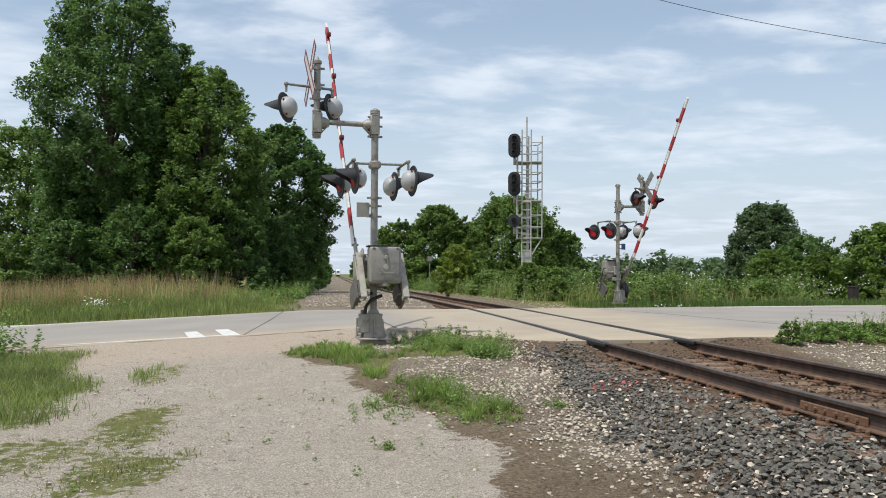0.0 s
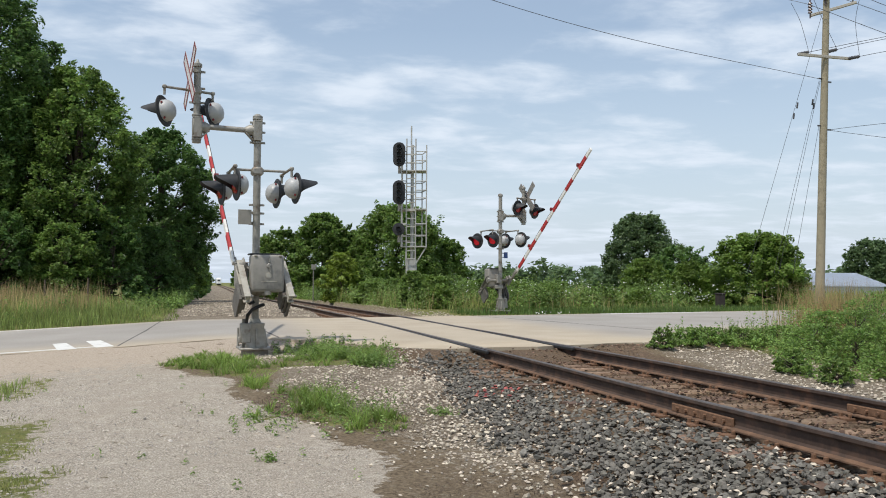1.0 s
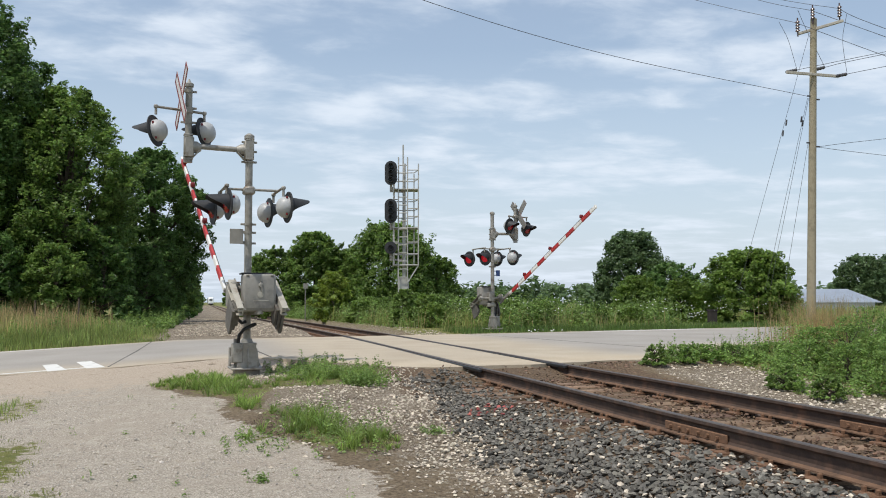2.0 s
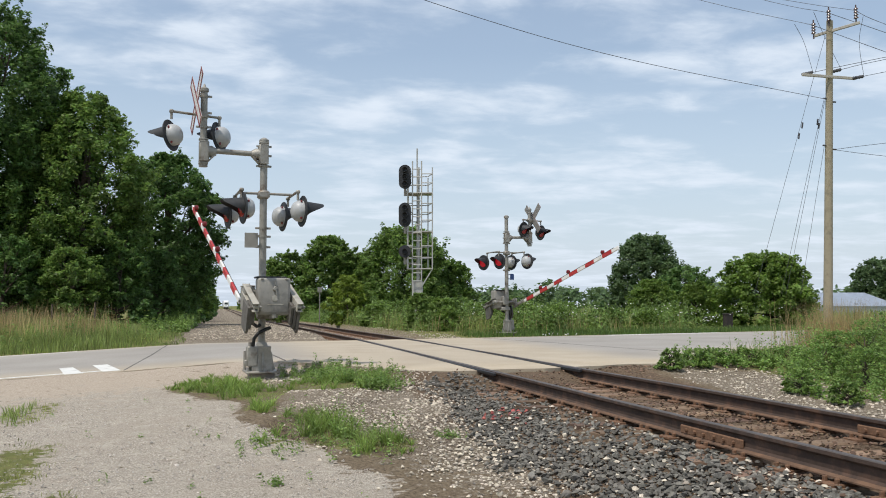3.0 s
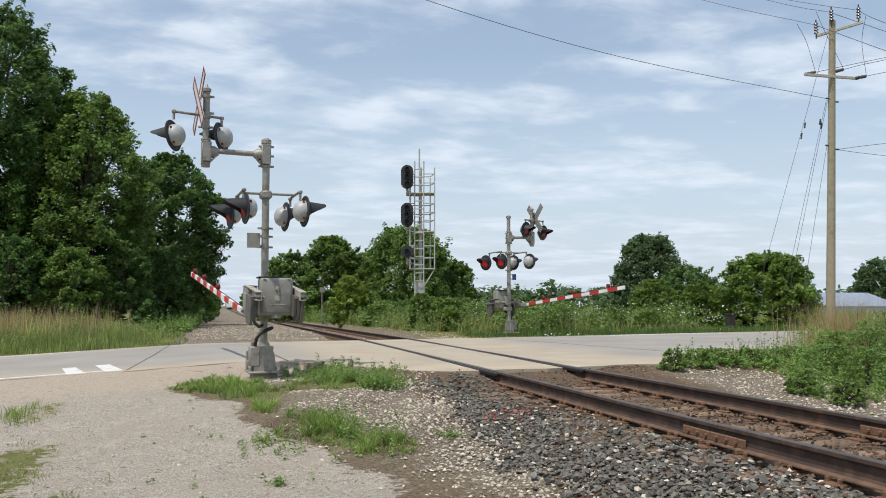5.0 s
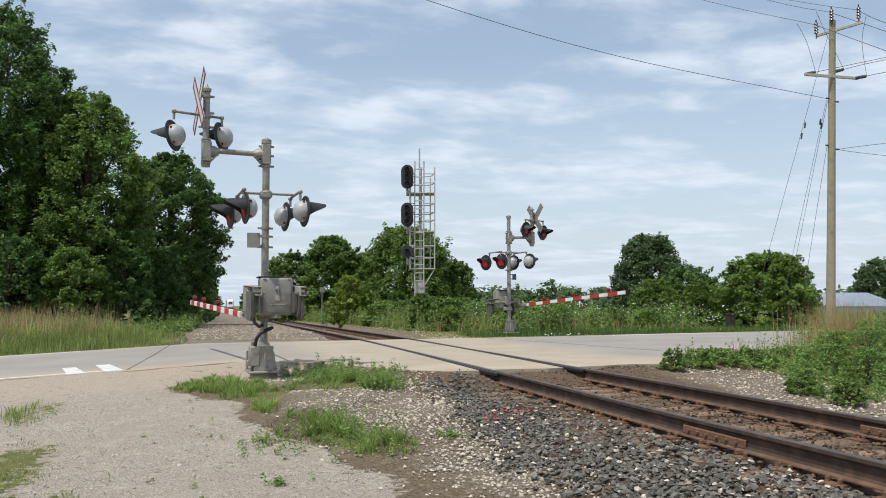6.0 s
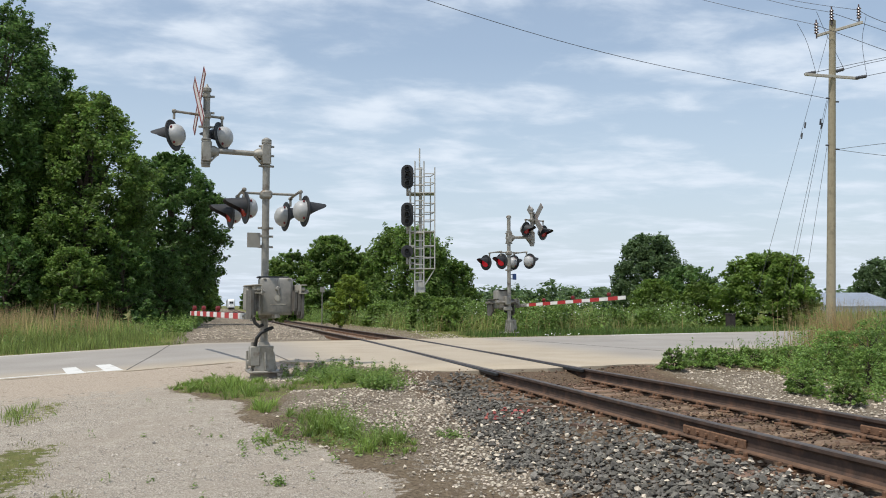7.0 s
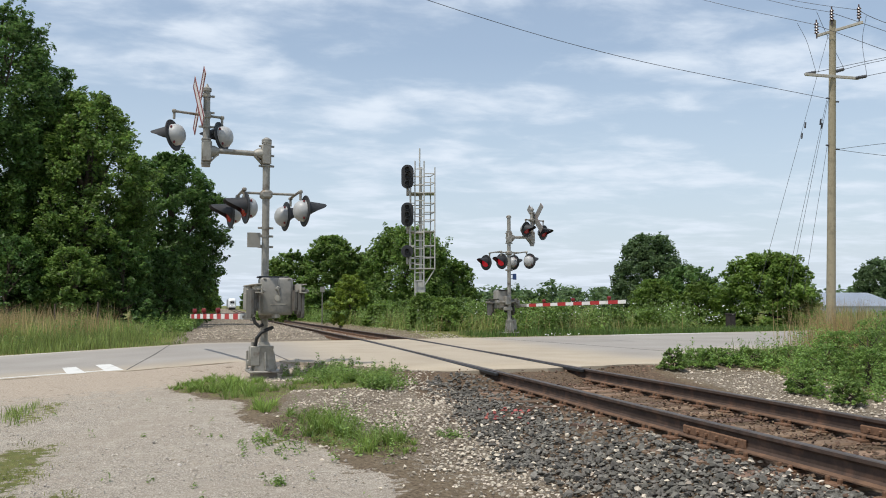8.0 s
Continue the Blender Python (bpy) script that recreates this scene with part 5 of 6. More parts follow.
def sow():
    r = np.random.RandomState(90)
    U = r.uniform
    # verge beyond the road, left: short lush grass, then tall seeding grass
    x, y, q = field(r, 22000, -22, 7, 24.1, 28.5)
    k = x < -1.0 + 0.35 * lumps(x, y, 0.8)
    x, y, q = x[k], y[k], q[k]
    blades("verge_grass", x, y, U(0.12, 0.34, len(x)) * (1 + 0.25 * (q - 24)) * (0.25 + 0.75 * step(-1.0, -3.2, x)) * (1 + 0.3 * lumps(x, y, 1.5)), U(0.012, 0.022, len(x)), GRASS, "lush green verge grass beside the road", 1)
    x, y, q = field(r, 30000, -28, 8, 26.2, 37)
    k = x < -1.7 + 0.5 * lumps(x, y, 0.7)
    x, y, q = x[k], y[k], q[k]
    blades("tall_grass", x, y, (U(0.45, 0.9, len(x))) * (1 + 0.25 * lumps(x, y, 0.9)) * (1 - 0.7 * step(-5.5, -1.6, x)) * (0.55 + 0.45 * step(26, 29, q)), U(0.012, 0.024, len(x)), MEADOW, "tall green meadow grass before the grove", 2, bend=0.5)
    x, y, q = field(r, 26000, -28, 4, 27.2, 35)
    k = U(0, 1, len(x)) < step(-2.0, -7.5, x + 1.2 * lumps(x, y, 0.6)) * (0.7 + 0.5 * lumps(x, y, 1.4, 2.0))
    x, y, q = x[k], y[k], q[k]
    blades("seeding_grass", x, y, U(0.6, 1.25, len(x)) * (1 + 0.2 * lumps(x, y, 0.8, 1.0)), U(0.010, 0.022, len(x)), STRAW, "tall straw-coloured seeding grass before the grove", 3, bend=0.22)
    x, y, q = field(r, 1500, -24, 7, 25.2, 36)
    k = (x < -1.6) & (lumps(x, y, 0.7, 5.0) > -0.1)
    weeds("verge_weeds", x[k], y[k], U(0.25, 0.85, k.sum()), 24, np.float64(0.09), LEAF_WEED, "leafy weeds among the tall grass", 22)
    # beyond the road, right of the railway: weeds
    x, y, q = field(r, 18000, 14, 60, 24.15, 26.3)
    k = x > 7.6
    x, y = x[k], y[k]
    blades("verge_grass", x, y, U(0.10, 0.32, len(x)), U(0.012, 0.022, len(x)), GRASS_DARK, "short green verge grass beside the road", 4)
    x, y, q = field(r, 14000, 12, 48, 25.6, 44)
    k = (x > 6.5 + 0.3 * lumps(x, y, 1.3)) & ((x > 9.5) | (y > 29.0))
    x, y = x[k], y[k]
    low = 1 - 0.75 * step(17.5, 19.5, x) * step(46, 40, y)
    blades("meadow_grass", x, y, low * U(0.3, 0.8, len(x)) * (1 + 0.45 * lumps(x, y, 0.55)), U(0.014, 0.026, len(x)), MEADOW, "tall green grass in the rough meadow", 5, bend=0.6)
    k = (low > 0.9) & (U(0, 1, len(x)) < 0.22 + 0.2 * lumps(x, y, 0.5))
    blades("meadow_straw", x[k] + 0.1, y[k], U(0.5, 1.0, k.sum()), U(0.010, 0.02, k.sum()), STRAW, "straw-coloured stalks in the rough meadow", 6, bend=0.2)
    x, y, q = field(r, 8500, 12, 46, 25.7, 42)
    k = (x > 7.0) & ((x > 9.8) | (y > 30.5)) & (lumps(x, y, 0.8) > -0.25) & (x < 18.6 + 0.4 * lumps(x, y, 1.0))
    x, y = x[k], y[k]
    weeds("meadow_weeds", x, y, U(0.5, 1.2, len(x)) * (1 + 0.4 * lumps(x, y, 0.6, 2.0)), 23, np.float64(0.12), LEAF_WEED, "leafy green weeds in the rough meadow", 7)
    x, y = U(6.6, 9, 1500), U(30, 78, 1500)
    weeds("trackside_weeds", x, y, U(0.4, 1.1, len(x)), 17, np.float64(0.12), LEAF_WEED, "leafy green weeds along the railway", 8)
    x, y = U(-2.6, -1.0, 600), U(31, 62, 600)
    weeds("trackside_weeds", x, y, U(0.15, 0.7, len(x)) * (0.5 + 0.5 * step(31, 40, y)), 24, np.float64(0.12), LEAF_WEED, "leafy green weeds along the railway", 9)
    # far field
    x, y = U(8, 120, 30000), U(44, 150, 30000)
    k = x < y * 0.95
    blades("field_grass", x[k], y[k], U(0.6, 1.1, k.sum()), U(0.05, 0.11, k.sum()), GRASS, "tall grass of the far field", 10)
    # the yard: grass patches
    x, y = U(-7.5, 3.2, 330000), U(3.0, 15.6, 330000)
    g = grass_mask(x, y)
    k = (U(0, 1, len(x)) < g * 0.5) & (road_sn(x, y)[1] < 16.0) & ~((np.abs(x - 0.9) < 0.6) & (np.abs(y - 14.75) < 0.8))
    x, y = x[k], y[k]
    tall = patch(x, y, 1.2, 9.1, 0.7, 1.2) * 0.13 + patch(x, y, 0.5, 10.9, 0.5, 0.6) * 0.10 + patch(x, y, 0.2, 12.4, 0.9, 1.1) * 0.09 + patch(x, y, 2.0, 12.8, 1.0, 0.9) * 0.06 + step(-3.8, -5.0, x) * 0.15
    lawn = (x < -2.2) & (y > 8.2)
    blades("lawn_grass", x[lawn], y[lawn], U(0.05, 0.17, lawn.sum()), U(0.006, 0.012, lawn.sum()), GRASS, "bright green lawn grass at the yard's edge", 31, bend=0.6)
    x, y, tall = x[~lawn], y[~lawn], tall[~lawn]
    k = U(0, 1, len(x)) < 0.62 + 0.6 * lumps(x, y, 4.7, 1.0)
    x, y, tall = x[k], y[k], tall[k] * (1 + 0.6 * lumps(x[k], y[k], 3.9, 2.0))
    m = x > -0.9
    thin = m & (U(0, 1, len(x)) < 0.4)
    blades("mound_grass", x[thin], y[thin], U(0.02, 0.06, thin.sum()) + tall[thin] * U(0.1, 0.7, thin.sum()), U(0.005, 0.010, thin.sum()), GRASS, "short green grass on the mound by the crossing mast", 32, bend=0.7)
    c = m & (U(0, 1, len(x)) < 0.05 * (0.6 + 1.2 * np.clip(lumps(x, y, 3.1, 6.0) + 0.3, 0, 1)))
    tufts("mound_tufts", x[c], y[c], U(0.07, 0.14, c.sum()) + tall[c] * U(0.4, 1.7, c.sum()), 26, GRASS_BRIGHT, "tufted bright green grass on the mound by the crossing mast", 132)
    x, y, tall = x[~m], y[~m], tall[~m]
    blades("yard_grass", x, y, U(0.015, 0.06, len(x)) + tall * U(0.3, 1.5, len(x)), U(0.005, 0.010, len(x)), TURF, "patchy green grass in the gravel yard", 11, bend=0.6)
    x, y = U(-0.4, 2.9, 500), U(12.6, 15.0, 500)
    k = U(0, 1, 500) < np.maximum(patch(x, y, 1.9, 13.5, 1.1, 1.0), patch(x, y, 0.9, 14.6, 1.6, 0.5) * 0.5) * ((np.abs(x - 0.8) > 0.55) | (y < 13.8))
    weeds("yard_weeds", x[k], y[k], U(0.05, 0.20, k.sum()), 20, np.float64(0.042), LEAF_WEED, "low leafy weeds beside the crossing mast", 12)
    x, y = np.concatenate([r.normal(2.25, 0.16, 60), r.normal(1.75, 0.2, 40), U(1.0, 2.5, 50)]), np.concatenate([r.normal(12.3, 0.2, 60), r.normal(13.2, 0.25, 40), U(14.6, 15.6, 50)])
    weeds("mound_weeds", x, y, U(0.10, 0.24, 150), 46, np.float64(0.040), LEAF_WEED, "feathery green weeds on the mound", 112)
    x, y = r.normal(1.3, 0.26, 90), r.normal(9.2, 0.5, 90)
    weeds("yard_weeds", x, y, U(0.08, 0.30, len(x)), 16, np.float64(0.038), LEAF_WEED, "low leafy weeds in pale gravel", 13)
    x, y = np.concatenate([r.normal(2.33, 0.07, 26), r.normal(0.5, 0.14, 40), r.normal(0.47, 0.04, 12), U(-4, 1.2, 60)]), np.concatenate([r.normal(8.8, 0.08, 26), r.normal(8.9, 0.3, 40), r.normal(7.2, 0.05, 12), U(4, 12, 60)])
    weeds("yard_weeds", x, y, U(0.03, 0.10, len(x)), 14, np.float64(0.03), LEAF_WEED, "small weeds sprouting in gravel", 14)
    x, y = r.normal(-5.6, 0.45, 120), r.normal(14.6, 0.5, 120)
    weeds("yard_edge_weeds", x, y, U(0.3, 0.8, 120), 30, np.float64(0.08), LEAF_WEED, "leafy weeds at the yard's grassy edge", 24)
    # dead stalks on the brown strip
    x, y = U(-0.2, 2.9, 26000), U(3, 13, 26000)
    k = (drive_mask(x, y) < 0.6) & (lumps(x, y, 1.3, 4.0) > -0.1)
    blades("dead_litter", x[k], y[k], U(0.02, 0.055, k.sum()), U(0.004, 0.008, k.sum()), DRY, "dead brown plant litter on soil", 15, bend=1.6)
    # beyond the track on the right: weeds, straw and grass
    x, y = U(7.5, 17, 2400), U(7.5, 16.5, 2400)
    n_ = road_sn(x, y)[1]
    row = (n_ > 11.3) & (n_ < 12.5) & (x > 7.6) & (lumps(x, y, 2.4, 1.0) > -0.35)
    mass = (lumps(x, y, 2.1, 3.0) > -0.2) & (x > 7.65 + 0.6 * np.clip(y - 10.2, 0, 3) + 0.3 * lumps(x, y, 1.6)) & (y > 10.1 + 0.5 * lumps(x, y, 1.9)) & (n_ < 12.9)
    k = row | mass
    x, y = x[k], y[k]
    weeds("roadside_weeds", x, y, (U(0.15, 0.38, len(x)) + 0.42 * step(9.0, 11.2, x)) * (1 + 0.5 * lumps(x, y, 2.1, 3.0)), 26, np.float64(0.062), LEAF_BANK, "feathery green weeds on the gravel bank", 16)
    for j, (px_, py_, hh, ww) in enumerate(((7.3, 13.2, 0.42, 0.26), (8.0, 13.6, 0.36, 0.40), (8.7, 14.0, 0.34, 0.42), (9.5, 14.3, 0.36, 0.5), (10.4, 14.4, 0.42, 0.55), (8.15, 11.0, 0.42, 0.30), (8.15, 10.1, 0.42, 0.30), (9.75, 11.6, 0.66, 0.5), (9.9, 12.8, 0.6, 0.55), (10.6, 12.6, 0.85, 0.65), (10.9, 13.8, 0.75, 0.6), (11.6, 13.6, 1.0, 0.7), (9.6, 10.4, 0.7, 0.45), (12.4, 14.2, 1.1, 0.7), (11.4, 12.4, 1.1, 0.6))):
        tree("weed_clump", px_, py_, hh, ww, int(900 + 3600 * ww), 0.048, LEAF_BANK if j % 3 else LEAF_WEED, "feathery green weed clump on the gravel bank", 300 + j, low=0.0, clumps=26, ragged=0.6, category="weeds")
    x, y = U(9.8, 19, 9000), U(8, 17, 9000)
    n_ = road_sn(x, y)[1]
    k = (n_ < 12.9) & (x > 8.9)
    blades("bank_grass", x[k], y[k], U(0.2, 0.5, k.sum()), U(0.008, 0.016, k.sum()), GRASS, "green grass on the bank", 17)
    x, y = r.normal(12.0, 0.5, 1500), r.normal(14.9, 0.4, 1500)
    k = (road_sn(x, y)[1] < 13.3)
    blades("straw_clump", x[k], y[k], U(0.7, 1.4, k.sum()), U(0.006, 0.012, k.sum()), STRAW, "tall straw-coloured grass clump at the roadside", 18, bend=0.2)
    # white flowers in the verge
    x, y = np.concatenate([r.normal(11.2, 0.45, 60), r.normal(21.4, 0.15, 40), U(9, 22, 260), r.normal(-6.5, 0.3, 60)]), np.concatenate([r.normal(26.9, 0.12, 60), r.normal(35.2, 0.2, 40), U(29, 37, 260), r.normal(25.9, 0.15, 60)])
    z = ground_z(x, y) + np.concatenate([U(0.05, 0.12, 60), U(0.3, 0.6, 40), U(0.6, 1.15, 260), U(0.25, 0.45, 60)])
    v, f = leaf_quads(r, np.stack([x, y, z], 1), np.tile([0, -0.4, 0.6], (len(x), 1)), np.full(len(x), 0.07))
    tagged(add_mesh("wild_flowers", v, f, FLOWER), "small white wild flowers in the verge", "flowers", kind="stuff")


sow()


# ---- railway signal tower ----
def signal_tower():
    th = thing("signal_tower", pose(7.5, 33.2, float(ground_z(7.5, 33.2)) - 0.02, 0, 0, -14.3), "aluminium railway signal tower with black signal heads and ladder", "railway signal")
    z0 = float(ground_z(7.5, 33.2)) - 0.02

    def zz(v):
        return v - z0

    bm = B()
    box(bm, 0.42, 0.42, 2.0, Matrix.Translation((0.02, 0, zz(0.95))), bevel=0.03)
    part("pedestal", bm, TOWER_ALU, th, "grey steel pedestal")
    bm = B()
    rod(bm, (0.04, 0, zz(1.5)), (0.04, 0, zz(6.4)), 0.065, n=14)
    rod(bm, (0.0, 0, zz(6.3)), (0.0, 0, zz(7.15)), 0.03, n=8)
    part("mast", bm, TOWER_ALU, th, "round aluminium mast", True)
    bm = B()
    for px in (-0.17, 0.18):
        rod(bm, (px, -0.32, zz(1.7)), (px, -0.32, zz(6.6)), 0.026, n=8)
    part("ladder_rails", bm, TOWER_ALU, th)
    for k in range(15):
        bm = B()
        rod(bm, (-0.17, -0.32, zz(1.95 + 0.31 * k)), (0.18, -0.32, zz(1.95 + 0.31 * k)), 0.02, n=6)
        part("rung", bm, TOWER_ALU, th)
    for z in (5.36, 3.86, 2.42):
        bm = B()
        box(bm, 1.0, 0.7, 0.045, Matrix.Translation((0.12, 0.05, zz(z))), bevel=0.006)
        part("platform", bm, TOWER_ALU, th, "grated work platform")
    for px, py, lo, hi in ((-0.36, -0.35, 2.4, 6.2), (0.6, -0.35, 2.4, 6.35), (0.42, 0.4, 2.4, 6.05), (-0.36, 0.4, 2.4, 6.0)):
        bm = B()
        rod(bm, (px, py, zz(lo)), (px, py, zz(hi)), 0.024, n=8)
        part("guard_post", bm, TOWER_ALU, th)
    for z in (2.42, 2.85, 3.3, 3.86, 4.3, 4.6, 4.95, 5.36, 5.75, 6.1):
        bm = B()
        for a, c in (((-0.36, -0.35), (-0.17, -0.35)), ((0.18, -0.35), (0.6, -0.35)), ((0.6, -0.35), (0.42, 0.4)), ((0.42, 0.4), (-0.36, 0.4)), ((-0.36, 0.4), (-0.36, -0.35))):
            rod(bm, (*a, zz(z)), (*c, zz(z)), 0.02, n=6)
        part("guard_rail", bm, TOWER_ALU, th)
    bm = B()
    rod(bm, (0.6, -0.3, zz(2.4)), (0.2, -0.3, zz(1.75)), 0.024)
    part("brace", bm, TOWER_ALU, th)
    for z, tall in ((5.97, True), (4.5, True), (3.08, False)):
        hd_h = 0.92 if tall else 0.46
        bm = B()
        q = Matrix.Translation((-0.46, -0.42, zz(z))) @ Matrix.Rotation(radians(90), 4, "X")
        n = 30
        prof = []
        for k in range(n):
            a = 2 * math.pi * k / n
            px, pz = 0.24 * math.cos(a), 0.24 * math.sin(a)
            pz += (hd_h / 2 - 0.23) * (1 if math.sin(a) >= 0 else -1)
            prof.append((px, pz))
        f0 = [bm.verts.new(q @ Vector((a, c, 0.0))) for a, c in prof]
        f1 = [bm.verts.new(q @ Vector((a, c, 0.02))) for a, c in prof]
        bm.faces.new(f0[::-1])
        bm.faces.new(f1)
        for k in range(n):
            bm.faces.new((f0[k], f0[(k + 1) % n], f1[(k + 1) % n], f1[k]))
        head = part("signal_head", bm, BLACK, th, "black signal head with hooded lenses")
        for dz in ((0.27, 0, -0.27) if tall else (0,)):
            bm = B()
            lathe(bm, [(0.10, 0.02), (0.105, 0.05), (0.10, 0.2), (0.092, 0.2), (0.092, 0.06), (0.05, 0.05)], q @ Matrix.Translation((0, dz, 0)), 18)
            part("hood", bm, BLACK, head)
        bm = B()
        box(bm, 0.26, 0.3, hd_h * 0.7, Matrix.Translation((-0.46, -0.24, zz(z))), bevel=0.03)
        part("housing", bm, BLACK, head, "black lamp housing")
        bm = B()
        rod(bm, (-0.46, -0.2, zz(z - hd_h / 2 - 0.22)), (0.04, 0, zz(z - hd_h / 2 - 0.22)), 0.035, n=8)
        rod(bm, (-0.46, -0.24, zz(z - hd_h / 2 - 0.26)), (-0.46, -0.24, zz(z - hd_h / 2 + 0.06)), 0.05, n=8)
        box(bm, 0.16, 0.12, 0.12, Matrix.Translation((-0.40, -0.24, zz(z - hd_h / 2 - 0.12))), bevel=0.01)
        part("head_bracket", bm, LEVER, th, "pale mounting bracket")
    bm = B()
    box(bm, 0.5, 0.4, 0.22, Matrix.Translation((-0.1, -0.6, 0.12)), bevel=0.03)
    part("cable_box", bm, BLACK, th, "dark cable box at the foot")
    return th


signal_tower()


# ---- utility pole and wires ----
POLE_D = 36.0


def sight(px, py, depth):
    """A place in the rest view: right and up slopes from the eye, and the depth."""
    m = pose(*EYE, 90 + 3.694, 0, -14.274)
    f = 1548.7
    return m @ Vector(((px - 784) / f * depth, (441 - py) / f * depth, -depth))


def utility_pole():
    base = sight(1470, 582, POLE_D)
    base.z = float(ground_z(base.x, base.y))
    th = thing("utility_pole", pose(*base), "weathered wooden utility pole with two crossarms", "utility pole")

    def loc(px, py, dd=0.0):
        return sight(px, py, POLE_D + dd) - base

    tip, foot = loc(1473.5, 37), Vector((0, 0, -0.1))
    bm = B()
    tube(bm, [foot.lerp(tip, k / 6) for k in range(7)], [0.19 - 0.065 * k / 6 for k in range(7)], 14)
    part("pole", bm, POLE_WOOD, th, "weathered grey-brown wooden pole", True)
    for ends, yy in ((((1441, 66), (1522, 42)), 0.5), (((1420, 134), (1514, 141)), -0.2)):
        a, c = loc(*ends[0], yy), loc(*ends[1], -yy)
        d = c - a
        bm = B()
        box(bm, 0.09, 0.11, d.length, Matrix.Translation((a + c) / 2 + Vector((0, -0.17, 0))) @ d.to_track_quat("Z", "Y").to_matrix().to_4x4(), bevel=0.01)
        part("crossarm", bm, LEVER, th, "pale crossarm")
    for px, py in ((1442, 52), (1469, 29), (1517, 25)):
        p = loc(px, py)
        bm = B()
        for k in range(4):
            lathe(bm, [(0.05, -0.04), (0.10, -0.02), (0.06, 0.05)], Matrix.Translation(p + Vector((0, -0.1, -0.18 + 0.12 * k))) @ Matrix.Rotation(radians(-12), 4, "Y"), 12)
        rod(bm, p + Vector((0, -0.1, -0.42)), p + Vector((0, -0.1, 0.36)), 0.03, n=8)
        part("insulator", bm, INSUL, th, "dark pin insulator", True)
    for a, c in (((1424, 132), (1444, 128)), ((1474, 128), (1494, 123)), ((1513, 139), (1534, 135))):
        bm = B()
        p, q = loc(*a), loc(*c)
        tube(bm, [p.lerp(q, k / 8) for k in range(9)], [0.05, 0.075, 0.06, 0.075, 0.06, 0.075, 0.06, 0.075, 0.04], 10)
        part("strain_insulator", bm, WIRE, th, "grey strain insulator", True)
    for px, py in ((1479, 181), (1480, 265), (1464, 258), (1465, 175)):
        bm = B()
        p = loc(px, py)
        rod(bm, p - Vector((0.1, 0.05, 0)), p + Vector((0.1, -0.05, 0)), 0.035, n=8)
        part("wire_clamp", bm, WIRE, th)
    return th


utility_pole()


def wire(points, r=0.012, sag=0.0, label="thin dark overhead wire"):
    """A sagging wire through places (px, py, depth)."""
    ps = [sight(*p) for p in points]
    out = []
    ext = [ps[0] * 2 - ps[1], *ps, ps[-1] * 2 - ps[-2]]
    for i in range(1, len(ps)):
        a, c = ext[i], ext[i + 1]
        ta, tb = (c - ext[i - 1]) / 2, (ext[i + 2] - a) / 2
        for k in range(12):
            t = k / 12
            p = a * (2 * t**3 - 3 * t * t + 1) + ta * (t**3 - 2 * t * t + t) + c * (3 * t * t - 2 * t**3) + tb * (t**3 - t * t)
            out.append(p - Vector((0, 0, sag * 4 * t * (1 - t))))
    out.append(ps[-1])
    bm = B()
    tube(bm, out, r, 5)
    return tagged(part("overhead_wire", bm, WIRE, None), label, "wire", "overhead wires")


def string_wires():
    D = POLE_D
    wire([(1464, 175, D), (1100, 101, D - 4), (755, 0, D - 8), (300, -170, D - 13)], 0.011, 0.0)
    wire([(1442, 44, D), (1243, 0, D + 4), (900, -90, D + 8)], 0.010)
    wire([(1469, 22, D), (1357, 0, D + 3), (1000, -90, D + 8)], 0.010)
    wire([(1517, 18, D), (1395, 0, D + 3), (1050, -60, D + 8)], 0.010)
    for a, c in (((1442, 44), (1568, 90)), ((1469, 22), (1568, 56)), ((1517, 18), (1568, 41))):
        wire([(*a, D), (*c, D - 1), (c[0] + 200, c[1] + 70, D - 3)], 0.012)
    for a, c in (((1444, 128), (1568, 102)), ((1494, 123), (1568, 106)), ((1534, 135), (1568, 128))):
        wire([(*a, D), (*c, D + 2), (c[0] + 300, c[1] - 60, D + 8)], 0.012)
    for c in ((1568, 254), (1568, 276)):
        wire([(1480, 265, D), (*c, D + 1), (c[0] + 300, c[1] + (c[1] - 265) * 3, D + 6)], 0.010)
    # jumpers
    wire([(1411, 42, D), (1428, 75, D), (1444, 128, D)], 0.009, 0.0)
    wire([(1445, 21, D), (1460, 55, D), (1494, 123, D)], 0.009)
    wire([(1533, 28, D), (1526, 75, D), (1534, 135, D)], 0.009)
    # guy wires to the ground behind the bushes
    for a, c in (((1466, 62), (1340, 520)), ((1463, 178), (1388, 520)), ((1465, 178), (1396, 520)), ((1464, 258), (1422, 520))):
        wire([(*a, D), (*c, D + 1.0)], 0.008, 0.0, "thin steel guy wire beside the pole")
    for px, py in ((1425, 222), (1419, 241), (1452, 216), (1454, 223)):
        bm = B()
        p = sight(px, py, D + 0.3)
        rod(bm, p - Vector((0.02, 0, 0.12)), p + Vector((0.02, 0, 0.12)), 0.035, n=8)
        tagged(part("guy_strain_insulator", bm, WIRE, None), "small dark strain insulator on a guy wire", "insulator")


string_wires()


